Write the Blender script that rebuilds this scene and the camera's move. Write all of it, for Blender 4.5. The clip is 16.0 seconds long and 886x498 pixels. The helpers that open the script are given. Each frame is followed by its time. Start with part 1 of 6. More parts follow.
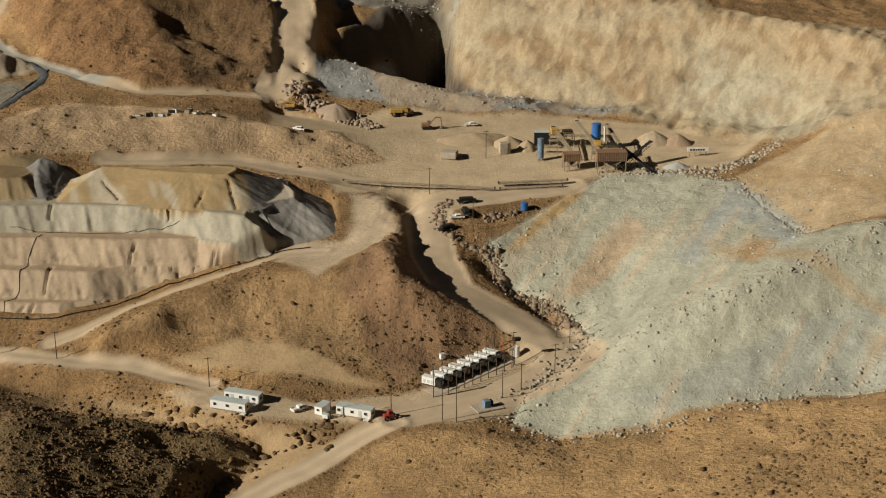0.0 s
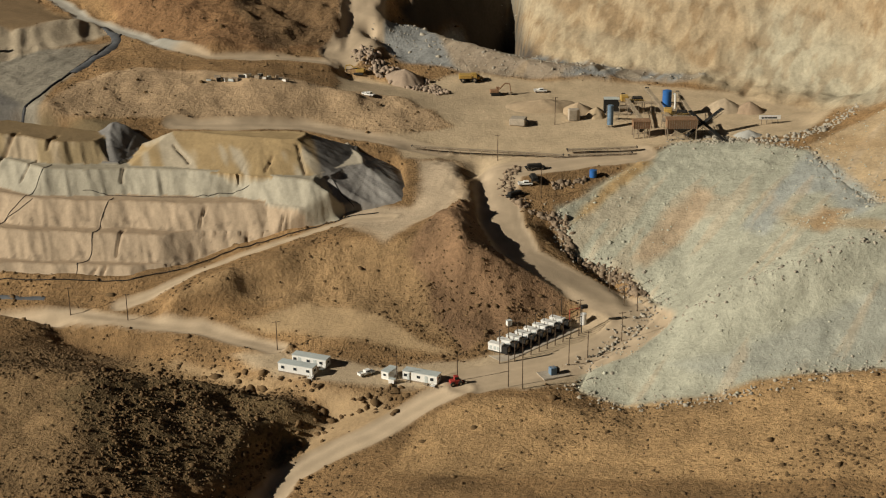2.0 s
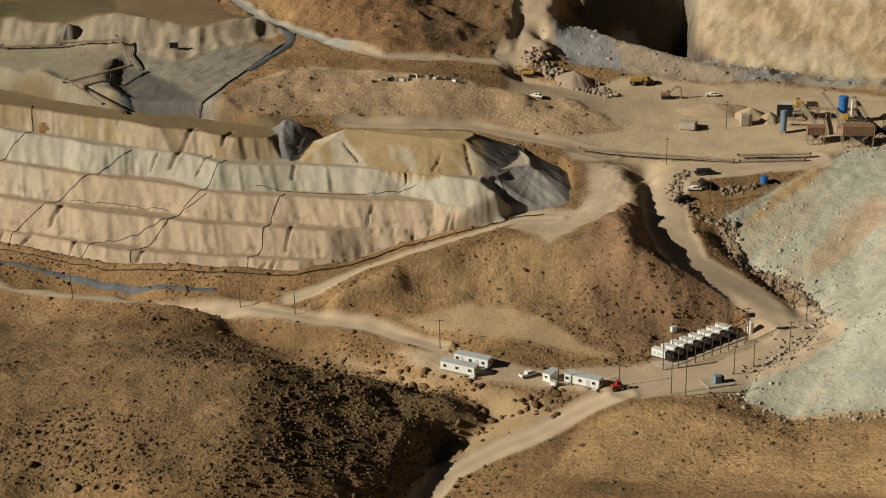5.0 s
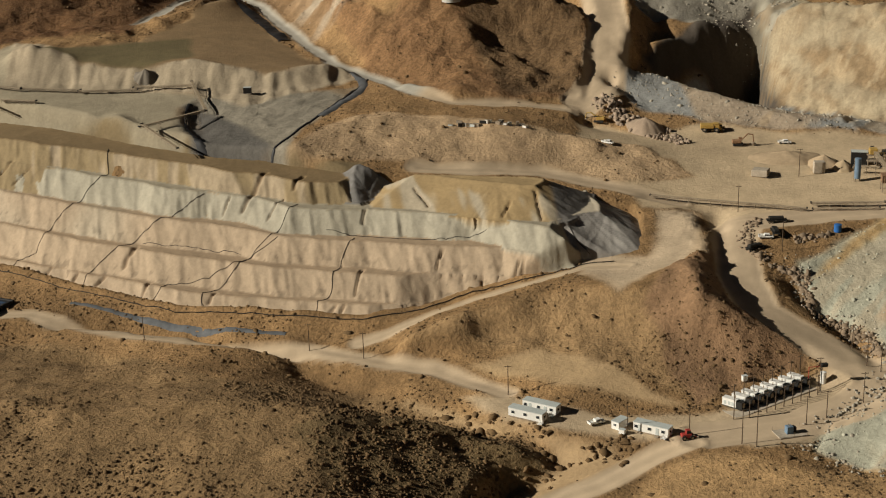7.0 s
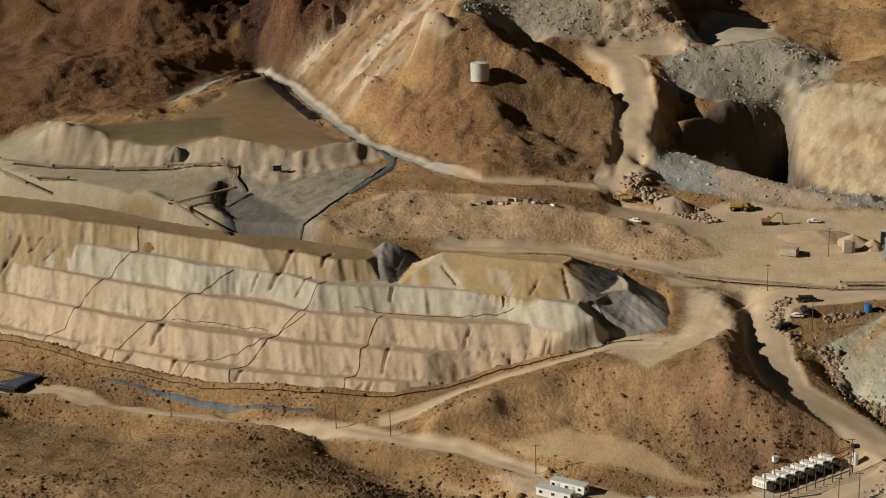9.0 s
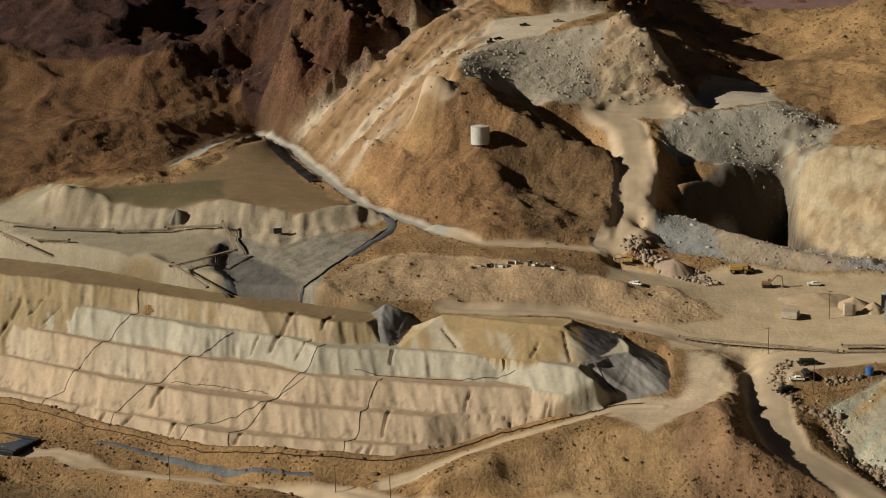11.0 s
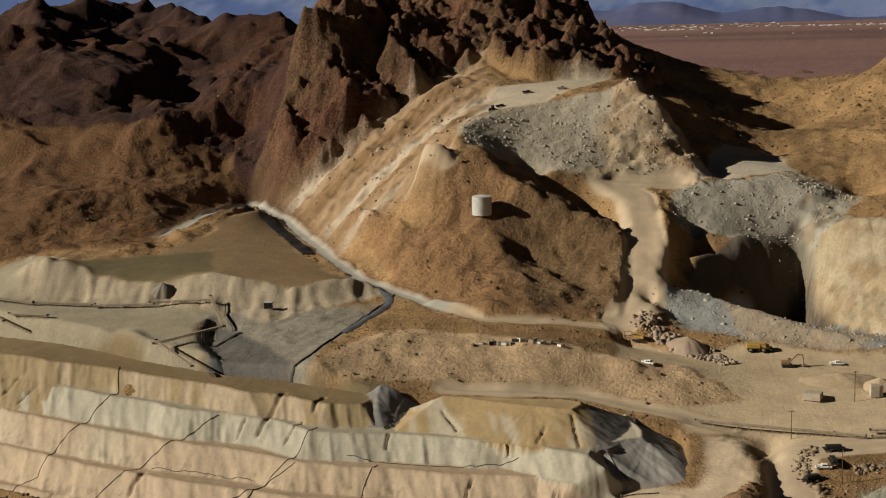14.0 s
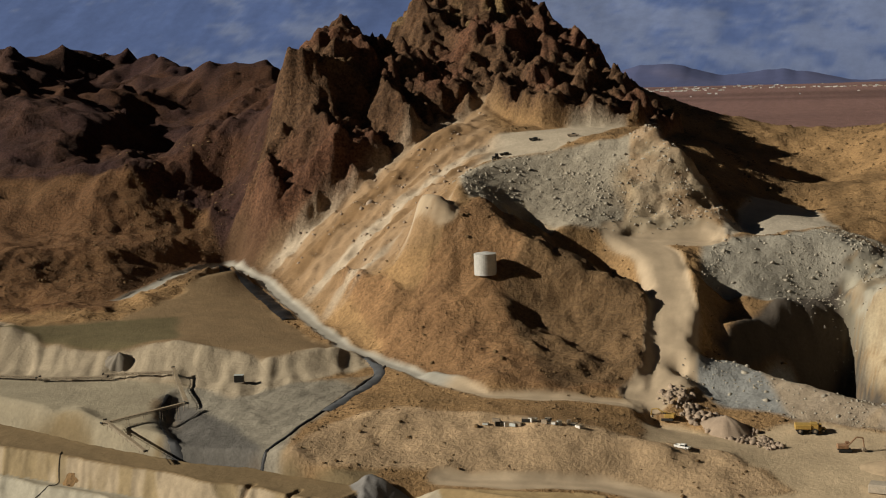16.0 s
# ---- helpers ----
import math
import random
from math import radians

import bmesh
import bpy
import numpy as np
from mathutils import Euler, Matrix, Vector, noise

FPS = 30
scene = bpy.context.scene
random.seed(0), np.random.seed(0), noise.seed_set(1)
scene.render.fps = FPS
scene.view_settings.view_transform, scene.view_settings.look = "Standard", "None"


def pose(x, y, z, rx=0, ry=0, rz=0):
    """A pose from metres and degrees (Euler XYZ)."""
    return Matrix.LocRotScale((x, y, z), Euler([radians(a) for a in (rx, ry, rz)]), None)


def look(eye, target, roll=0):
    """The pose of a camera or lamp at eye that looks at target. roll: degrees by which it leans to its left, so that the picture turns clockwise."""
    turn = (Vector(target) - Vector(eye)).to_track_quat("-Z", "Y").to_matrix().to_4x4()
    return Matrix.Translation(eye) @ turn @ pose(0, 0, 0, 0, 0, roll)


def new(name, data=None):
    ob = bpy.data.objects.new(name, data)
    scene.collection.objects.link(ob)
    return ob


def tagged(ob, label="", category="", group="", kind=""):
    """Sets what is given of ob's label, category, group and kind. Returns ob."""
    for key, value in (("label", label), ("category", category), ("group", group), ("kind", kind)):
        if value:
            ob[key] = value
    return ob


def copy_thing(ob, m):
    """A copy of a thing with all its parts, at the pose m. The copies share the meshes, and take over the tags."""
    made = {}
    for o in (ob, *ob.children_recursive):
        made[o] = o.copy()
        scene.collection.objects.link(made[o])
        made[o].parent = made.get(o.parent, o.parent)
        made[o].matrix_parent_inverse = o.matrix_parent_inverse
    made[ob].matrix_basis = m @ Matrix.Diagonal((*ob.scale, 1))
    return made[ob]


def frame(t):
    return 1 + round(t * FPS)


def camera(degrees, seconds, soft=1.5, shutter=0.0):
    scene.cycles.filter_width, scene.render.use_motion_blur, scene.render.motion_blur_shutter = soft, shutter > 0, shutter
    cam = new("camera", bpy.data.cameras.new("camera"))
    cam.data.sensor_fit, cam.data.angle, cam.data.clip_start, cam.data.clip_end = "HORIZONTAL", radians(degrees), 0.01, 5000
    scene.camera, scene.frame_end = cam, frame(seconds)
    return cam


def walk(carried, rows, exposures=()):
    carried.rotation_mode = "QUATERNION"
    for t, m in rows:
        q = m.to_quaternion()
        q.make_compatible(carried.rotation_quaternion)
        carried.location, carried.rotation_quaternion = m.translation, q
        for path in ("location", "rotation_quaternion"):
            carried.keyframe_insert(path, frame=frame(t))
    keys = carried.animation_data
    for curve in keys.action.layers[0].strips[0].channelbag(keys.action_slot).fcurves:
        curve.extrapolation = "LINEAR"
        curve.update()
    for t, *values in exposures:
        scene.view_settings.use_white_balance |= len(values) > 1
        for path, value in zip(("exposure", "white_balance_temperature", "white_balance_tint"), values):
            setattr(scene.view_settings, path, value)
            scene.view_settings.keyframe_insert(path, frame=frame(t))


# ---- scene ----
cam = camera(34.2, 16.0, soft=1.1)
EYE = 180.0
# seconds, metres forward, yaw, pitch, roll
ROWS = [
    (0.0, 0, 0.000, -19.000, 0.000),
    (0.5, 0, 1.284, -19.472, -0.160),
    (1.0, 0, 1.775, -19.929, -0.240),
    (1.5, 0, 2.181, -20.247, -0.320),
    (2.0, 0, 2.857, -20.327, -0.408),
    (2.5, 0, 4.571, -20.321, -0.680),
    (3.0, 0, 6.752, -20.304, -0.983),
    (3.5, 0, 8.087, -20.319, -1.149),
    (4.0, 0, 8.587, -20.331, -1.167),
    (6.5, 0, 12.150, -19.024, -1.641),
    (7.0, 0, 12.701, -18.298, -1.707),
    (7.5, 0, 13.135, -17.556, -1.760),
    (8.0, 0, 13.456, -16.775, -1.760),
    (8.5, 0, 13.651, -15.987, -1.750),
    (9.0, 0, 13.765, -15.179, -1.736),
    (11.5, 0, 13.658, -12.214, -1.655),
    (12.0, 0, 13.641, -11.759, -1.610),
    (12.5, 0, 13.647, -11.279, -1.590),
    (13.0, 1.5, 13.630, -10.804, -1.586),
    (13.5, 14, 13.609, -10.300, -1.577),
    (14.0, 32, 13.608, -9.793, -1.582),
    (14.5, 51.2, 13.588, -9.122, -1.577),
    (15.0, 70.4, 13.546, -8.451, -1.575),
    (15.5, 89.6, 13.510, -7.823, -1.555),
    (16.0, 108.8, 13.458, -7.162, -1.549),
]
AHEAD = pose(0, 0, 0, 90 - 10.262, 0, 13.605).to_3x3() @ Vector((0, 0, -1))


def path():
    eye, out = Vector((0, 0, EYE)), []
    for t, ahead, yaw, pitch, roll in ROWS:
        turn = pose(0, 0, 0, 90 + pitch, 0, yaw)
        out.append((t, Matrix.Translation(eye + AHEAD * ahead) @ turn @ pose(0, 0, 0, 0, 0, roll)))
    return out


walk(cam, path())

# ---- light: low morning sun from the west, clear sky ----
SUN_FROM = Vector((-0.90, -0.35, 0.48)).normalized()
world = bpy.data.worlds.new("sky")
scene.world = world
world.use_nodes = True
wn = world.node_tree.nodes
sky = wn.new("ShaderNodeTexSky")
sky.sky_type, sky.sun_disc = "NISHITA", False
sky.sun_elevation = math.asin(SUN_FROM.z)
sky.sun_rotation = math.atan2(SUN_FROM.x, SUN_FROM.y)
wn["Background"].inputs["Strength"].default_value = 0.005
world.node_tree.links.new(sky.outputs[0], wn["Background"].inputs["Color"])
sun = new("sun", bpy.data.lights.new("sun", "SUN"))
sun.data.energy, sun.data.angle, sun.data.color = 4.8, radians(0.5), (1.0, 0.93, 0.80)
sun.matrix_world = look(SUN_FROM * 400, (0, 0, 0))
scene.view_settings.exposure = 0.0

# ---- materials ----
def material(name, rgb, rough=0.85, metal=0.0, grain=0.25, size=0.6, bump=0.15, coarse=0.2, coarse_size=4.0, attribute=""):
    """A surface with grain at two scales; with an attribute, its colour comes from the mesh's own tint layer."""
    m = bpy.data.materials.new(name)
    m.use_nodes = True
    n, l = m.node_tree.nodes, m.node_tree.links
    b = n["Principled BSDF"]
    b.inputs["Roughness"].default_value, b.inputs["Metallic"].default_value = rough, metal
    b.inputs["Specular IOR Level"].default_value = 0.2 if metal == 0 else 0.5
    geo = n.new("ShaderNodeNewGeometry")
    if attribute:
        base = n.new("ShaderNodeAttribute")
        base.attribute_name = attribute
        base_out, calm = base.outputs["Color"], base.outputs["Alpha"]
    else:
        base = n.new("ShaderNodeRGB")
        base.outputs[0].default_value = (*rgb, 1)
        base_out, calm = base.outputs[0], None
    total = None
    for scale, amount in ((1 / size, grain), (1 / coarse_size, coarse)):
        t = n.new("ShaderNodeTexNoise")
        t.inputs["Scale"].default_value, t.inputs["Detail"].default_value, t.inputs["Roughness"].default_value = scale, 5, 0.65
        l.new(geo.outputs["Position"], t.inputs["Vector"])
        r = n.new("ShaderNodeMapRange")
        r.inputs["From Min"].default_value, r.inputs["From Max"].default_value = 0.3, 0.7
        r.inputs["To Min"].default_value, r.inputs["To Max"].default_value = 1 - amount, 1 + amount
        l.new(t.outputs["Fac"], r.inputs["Value"])
        if calm is not None:
            for socket, base_value in (("To Min", -amount), ("To Max", amount)):
                q = n.new("ShaderNodeMath")
                q.operation = "MULTIPLY_ADD"
                q.inputs[1].default_value, q.inputs[2].default_value = base_value, 1.0
                l.new(calm, q.inputs[0]), l.new(q.outputs[0], r.inputs[socket])
        if total is None:
            total, fine = r.outputs[0], t.outputs["Fac"]
        else:
            k = n.new("ShaderNodeMath")
            k.operation = "MULTIPLY"
            l.new(total, k.inputs[0]), l.new(r.outputs[0], k.inputs[1])
            total = k.outputs[0]
    mix = n.new("ShaderNodeVectorMath")
    mix.operation = "SCALE"
    l.new(base_out, mix.inputs[0]), l.new(total, mix.inputs["Scale"])
    l.new(mix.outputs[0], b.inputs["Base Color"])
    if bump:
        u = n.new("ShaderNodeBump")
        u.inputs["Strength"].default_value, u.inputs["Distance"].default_value = 0.8, bump
        if calm is not None:
            q = n.new("ShaderNodeMath")
            q.operation = "MULTIPLY"
            q.inputs[1].default_value = bump
            l.new(calm, q.inputs[0]), l.new(q.outputs[0], u.inputs["Distance"])
        l.new(fine, u.inputs["Height"]), l.new(u.outputs[0], b.inputs["Normal"])
    return m


EARTH = material("earth", (0.4, 0.3, 0.2), 0.95, grain=0.30, size=1.4, bump=1.0, coarse=0.16, coarse_size=14, attribute="tint")
HEAP = material("crushed_ore", (0.4, 0.3, 0.2), 0.95, grain=0.14, size=1.2, bump=0.3, coarse=0.12, coarse_size=10, attribute="tint")

WHITE = material("white_panel", (0.78, 0.77, 0.72), 0.5, grain=0.06, size=0.8, bump=0.01, coarse=0.06)
ROOF = material("pale_roof", (0.50, 0.54, 0.52), 0.5, grain=0.08, size=0.7, bump=0.01, coarse=0.1)
GLASS = material("window_glass", (0.03, 0.035, 0.04), 0.08, grain=0.05, bump=0)
DARK = material("dark_machine", (0.025, 0.024, 0.022), 0.55, grain=0.3, size=0.5, bump=0.03)
STEEL = material("weathered_steel", (0.31, 0.25, 0.18), 0.65, grain=0.3, size=0.5, bump=0.02)
RUST = material("rusty_brown", (0.27, 0.16, 0.09), 0.75, grain=0.3, size=0.5, bump=0.02)
TIMBER = material("creosoted_timber", (0.10, 0.07, 0.045), 0.85, grain=0.25, size=0.3, bump=0.02)
BLUE = material("blue_paint", (0.035, 0.14, 0.40), 0.45, grain=0.1, size=0.8, bump=0.01)
SLATE = material("slate_blue_paint", (0.15, 0.22, 0.30), 0.5, grain=0.12, size=0.8, bump=0.01)
YELLOW = material("plant_yellow", (0.45, 0.29, 0.08), 0.5, grain=0.15, size=0.6, bump=0.01)
RED = material("red_paint", (0.35, 0.05, 0.04), 0.5, grain=0.15, size=0.6, bump=0.01)
RUBBER = material("belt_rubber", (0.03, 0.028, 0.026), 0.8, grain=0.2, size=0.4, bump=0.01)
DUST = material("dusty_belt", (0.36, 0.285, 0.19), 0.9, grain=0.2, size=0.5, bump=0.02)
CONCRETE = material("pale_concrete", (0.42, 0.36, 0.28), 0.9, grain=0.15, size=0.6, bump=0.02)
LINER = material("grey_liner", (0.11, 0.115, 0.12), 0.6, grain=0.15, size=1.5, bump=0.05)
BLACK_LINER_SHADE = material("black_liner_shade", (0.02, 0.02, 0.021), 0.5, grain=0.2, size=1.5, bump=0.05)
WATER = material("pond_water", (0.02, 0.05, 0.10), 0.06, grain=0.1, size=3, bump=0.0)
SCRUB = material("dry_scrub", (0.155, 0.098, 0.047), 0.95, grain=0.3, size=0.4, bump=0.05, coarse=0.35, coarse_size=20)
ROCK = material("pale_rock", (0.37, 0.33, 0.26), 0.9, grain=0.25, size=0.5, bump=0.05, coarse=0.2)
DUMP_ROCK = material("grey_green_rock", (0.43, 0.42, 0.33), 0.9, grain=0.2, size=0.5, bump=0.05, coarse=0.2)
BLAST_ROCK = material("blasted_rock", (0.34, 0.26, 0.19), 0.9, grain=0.3, size=0.6, bump=0.1, coarse=0.3)
DARK_ROCK = material("brown_rock", (0.25, 0.185, 0.125), 0.9, grain=0.3, size=0.6, bump=0.1, coarse=0.25)
TANK = material("tank_paint", (0.55, 0.54, 0.50), 0.45, grain=0.12, size=1.0, bump=0.01, coarse=0.15, coarse_size=3)
# Distance haze is mixed into the tints of these far slopes.
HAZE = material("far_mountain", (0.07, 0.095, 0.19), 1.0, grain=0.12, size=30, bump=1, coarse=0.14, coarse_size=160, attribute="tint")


# Break lines of the terrain: crests, toes, roads and washes, (x, y, z) in metres.
CAMP_ROAD = [(-267, 428, 3), (-247, 431, 3), (-221, 422, 3), (-199, 418, 3), (-139, 416, 2), (-118, 411, 2), (-95, 406, 1), (-70, 394, 1)]
CAMP_PAD = [(-81, 391, 1), (-67, 375, 0), (-49, 371, 0), (-30, 371, 0), (-14, 372, 0)]
CAMP_BACK = [(-83, 399, 2), (-65, 391, 1), (-41, 389, 0), (-17, 390, 0), (-7, 392, 0)]
CAMP_BANK = [(-88, 381, -4), (-59, 371, -5), (-46, 368, -6), (-33, 368, -5)]
ENTRANCE_ROAD = [(-15, 370, 0), (-23, 366, -2), (-29, 361, -4), (-38, 353, -6), (-52, 344, -9), (-60, 336, -11)]
HAUL_ROAD = [(-10, 375, 0), (11, 383, 1), (30, 394, 3), (42, 408, 5), (36, 418, 6), (21, 427, 10), (3, 436, 16), (-3, 454, 20), (-6, 478, 24), (-3, 493, 27), (24, 502, 28), (45, 508, 29)]
GEN_PAD = [(-7, 391, 1), (6, 390, 1), (25, 405, 2), (20, 414, 3), (-4, 398, 2)]
FLAT_SOUTH = [(-39, 513, 27), (-18, 513, 27), (16, 509, 28), (41, 513, 29), (58, 516, 31)]
FLAT_MID = [(12, 533, 31), (38, 532, 32), (89, 525, 33), (109, 529, 34)]
FLAT_NORTH = [(-71, 578, 39), (-38, 572, 38), (-19, 575, 38), (15, 576, 37), (50, 580, 36), (95, 565, 35), (118, 545, 35)]
PAD_ROAD = [(-124, 512, 38), (-101, 516, 37), (-80, 522, 35), (-48, 517, 31), (-27, 513, 28)]
HILL_CREST = [(-109, 414, 8), (-86, 422, 15), (-69, 432, 19), (-52, 438, 22), (-41, 436, 22), (-26, 437, 23), (-15, 424, 22), (-1, 422, 16), (12, 421, 11), (17, 420, 6)]
HILL_SHELF = [(-53, 447, 22), (-41, 445, 22), (-27, 454, 23), (-16, 465, 24), (-19, 485, 26)]
HILL_MID = [(-86, 421, 7), (-51, 423, 10), (-25, 418, 12), (-4, 414, 10)]
HILL_BASE = [(-109, 412, 4), (-84, 406, 4), (-62, 401, 4), (-41, 395, 3), (-17, 391, 1)]
RAVINE = [(-13, 508, 24), (-10, 483, 22), (-9, 467, 20), (-11, 458, 20), (-7, 446, 18), (-2, 438, 16)]
DUMP_CREST = [(61, 516, 31), (83, 516, 32), (105, 498, 34)]
DUMP_TOE = [(16, 467, 21), (19, 448, 14), (38, 438, 9), (46, 419, 6), (38, 403, 3), (24, 387, 1), (20, 373, -1), (32, 365, -2), (57, 361, 2), (80, 367, 8), (104, 370, 9), (125, 372, 10)]
DUMP_FACE = [(39, 481, 23), (62, 471, 22), (55, 448, 14), (56, 423, 10)]
DUMP_SPUR = [(140, 432, 40), (113, 419, 33), (94, 410, 28), (66, 404, 20), (51, 402, 11)]
DUMP_VALLEY = [(107, 496, 33), (115, 469, 31), (120, 449, 30)]
DUMP_LOW = [(52, 380, 6), (86, 395, 16), (112, 400, 21), (134, 406, 24)]
RUBBLE_CREST = [(109, 511, 35), (130, 521, 42), (146, 522, 49), (164, 521, 56)]
RUBBLE_LOW = [(123, 453, 32), (133, 450, 36), (146, 453, 40)]
SOUTH_HILL = [(-24, 338, -6), (-13, 362, 0), (-2, 365, 1), (10, 356, 0), (32, 343, 0), (63, 345, 4), (93, 347, 10), (118, 349, 14)]
SOUTH_HILL_NEAR = [(-12, 335, -4), (17, 331, -2), (52, 320, 4), (84, 309, 10), (105, 304, 13)]
DARK_HILL = [(-208, 346, 12), (-174, 337, 11), (-162, 347, 12), (-140, 353, 12), (-115, 353, 12), (-100, 358, 9), (-85, 363, 5), (-69, 361, 0), (-56, 362, -4), (-50, 362, -8)]
WEST_SCRUB = [(-237, 376, 4), (-210, 380, 4), (-181, 377, 2)]
DARK_HILL_NEAR = [(-164, 313, 9), (-133, 311, 10), (-124, 286, 7), (-153, 287, 5)]
WASH = [(-117, 387, -5), (-82, 379, -7), (-58, 373, -7), (-50, 366, -9), (-58, 353, -11), (-64, 350, -11), (-65, 339, -11), (-66, 329, -11)]
WEST_WASH = [(-261, 416, -3), (-224, 427, -4), (-181, 423, -6), (-146, 414, -6), (-115, 397, -6)]
WEST_KNOLL = [(-240, 397, 0), (-223, 402, -1), (-205, 402, -3)]
PAD_TOE = [(-420, 500, 4), (-350, 481, 4), (-302, 465, 5), (-283, 456, 6), (-240, 447, 5), (-184, 431, 5), (-142, 428, 6), (-122, 426, 6), (-105, 435, 10), (-88, 446, 14), (-56, 462, 20), (-33, 464, 22)]
PAD_CREST = [(-336, 528, 45), (-315, 519, 45), (-257, 504, 44), (-186, 489, 42), (-145, 471, 38), (-137, 471, 37), (-92, 470, 35), (-62, 467, 34), (-52, 464, 32)]
PAD_BACK = [(-318, 526, 50), (-267, 527, 50), (-232, 513, 46), (-191, 503, 43), (-155, 502, 41)]
MID_RIDGE = [(-168, 512, 46), (-160, 531, 49), (-152, 544, 50), (-129, 546, 49), (-94, 542, 48), (-61, 541, 44)]
MID_RIDGE_FOOT = [(-165, 506, 43), (-132, 518, 41), (-102, 521, 40), (-71, 533, 38), (-43, 531, 35)]
MID_RIDGE_BENCH = [(-40, 550, 39), (-61, 544, 41), (-83, 542, 46)]
WHITE_ROAD = [(-75, 580, 46), (-93, 577, 48), (-123, 571, 50), (-149, 587, 52), (-164, 601, 53), (-187, 615, 57), (-227, 671, 63), (-259, 713, 69), (-280, 734, 71), (-294, 705, 70), (-296, 652, 67)]
UPPER_PAD_FRONT = [(-334.8, 588.0, 59.8), (-327.3, 592.0, 68.9), (-315.1, 590.0, 67.4), (-297.7, 588.0, 61.8), (-269.7, 590.0, 61.6), (-243.3, 592.0, 63.3), (-229.3, 590.0, 60.6), (-211.5, 592.0, 59.7), (-192.5, 598.0, 59.4), (-181.8, 606.0, 59.3)]
UPPER_PAD_TOE = [(-326.5, 572.0, 54.8), (-289.5, 574.0, 54.4), (-262.7, 575.0, 54.5), (-237.5, 577.0, 55.4), (-226.3, 574.0, 52.8), (-211.4, 576.0, 53.2), (-187.6, 584.0, 53.2), (-175.6, 600.0, 54.0)]
CONVEYOR_FLAT = [(-335, 556, 54), (-306, 552, 53), (-262, 544, 51), (-232, 519, 47)]
BASIN_RIM = [(-231, 559, 51), (-232, 546, 50), (-228, 532, 48), (-215, 513, 47), (-195, 494, 46), (-173, 498, 46), (-169, 535, 49), (-166, 592, 52)]
BASIN_HEAD = [(-227, 559, 52), (-211, 568, 53), (-192, 575, 53), (-174, 581, 53)]
UPPER_ROAD = [(-71, 590, 47), (-64, 603, 52), (-65, 637, 68), (-74, 681, 84), (-90, 696, 89), (-58, 706, 86)]
TANK_SPUR = [(-137, 641, 80), (-130, 642, 81), (-123, 643, 81)]
TANK_FACE = [(-149, 588, 62), (-122, 577, 55), (-98, 580, 50), (-76, 589, 48)]
TANK_GULLY = [(-132, 691, 94), (-116, 685, 84), (-96, 682, 75), (-78, 655, 66)]
TANK_RIDGE = [(-137, 641, 80), (-126, 625, 70), (-110, 605, 59), (-91, 591, 51)]
SPUR_ROAD = [(-172, 672, 114), (-165, 668, 111), (-157, 664, 106)]
BENCH_EDGE = [(-159, 682, 113), (-156, 705, 117), (-146, 728, 120), (-125, 745, 123), (-83, 761, 130), (-73, 751, 121)]
BENCH_BACK = [(-158, 774, 129), (-131, 784, 130), (-89, 795, 130)]
BENCH_FOOT = [(-131, 682, 98), (-111, 689, 93), (-92, 694, 90), (-52, 704, 86)]
BENCH_SIDE = [(-83, 760, 130), (-72, 745, 124), (-65, 743, 114), (-55, 730, 99), (-47, 705, 88)]
SHELF = [(-52, 699, 87), (-25, 710, 88), (-3, 713, 87), (-19, 795, 92), (-38, 799, 95)]
SHELF_FOOT = [(-54, 662, 72), (-36, 670, 68), (-17, 684, 66), (-2, 690, 65)]
PIT_RIM = [(-56, 625, 54), (-50, 638, 58), (-41, 645, 63), (-26, 664, 65), (-8, 674, 64)]
PIT_PROW = [(2, 682, 71), (7, 655, 55), (12, 630, 40)]
PIT_FLOOR = [(-37, 633, 20), (-17, 640, 16), (0, 640, 16), (-3, 670, 18)]
BERM = [(-54, 629, 54), (-39, 624, 52), (-21, 610, 49), (11, 590, 44), (40, 596, 41)]
BERM_FOOT = [(-64, 611, 48), (-44, 597, 44), (-20, 587, 41), (11, 587, 40)]
WALL_BASE = [(13, 618, 38), (52, 601, 38), (75, 591, 38), (108, 576, 37), (138, 555, 37)]
WALL_MID = [(17, 640, 51), (53, 618, 52), (110, 592, 51), (141, 575, 53), (168, 536, 58)]
WALL_TOP = [(4, 665, 78), (42, 654, 78), (101, 622, 78), (144, 593, 74), (174, 564, 74)]
WALL_TOP_WEST = [(2, 686, 71), (21, 690, 73), (43, 689, 76)]
FAR_RIGHT = [(-18, 860, 88), (8, 880, 103), (34, 899, 125), (48, 899, 139), (55, 888, 132)]
RIGHT_SLOPE = [(24, 740, 73), (46, 719, 82), (50, 798, 101)]
SADDLE = [(-72, 887, 120), (-49, 899, 113), (-22, 905, 108), (1, 905, 112)]
PEAK_RIDGE = [(-263, 798, 150), (-260, 841, 176), (-255, 853, 182), (-247, 865, 165), (-238, 889, 175), (-234, 910, 186), (-223, 934, 202), (-202, 949, 209), (-181, 943, 200), (-160, 916, 170), (-124, 881, 145), (-93, 845, 130)]
PEAK_FACE = [(-243, 752, 116), (-222, 768, 120), (-196, 791, 126), (-174, 822, 141), (-146, 832, 134)]
PEAK_FOOT = [(-272, 729, 74), (-248, 745, 89), (-223, 758, 104), (-198, 772, 121), (-184, 789, 132)]
TALUS = [(-205, 659, 71), (-182, 666, 82), (-160, 681, 100)]
WEST_FLAT = [(-340, 640, 66), (-318, 645, 67), (-292, 645, 68), (-278, 672, 72), (-262, 697, 75)]
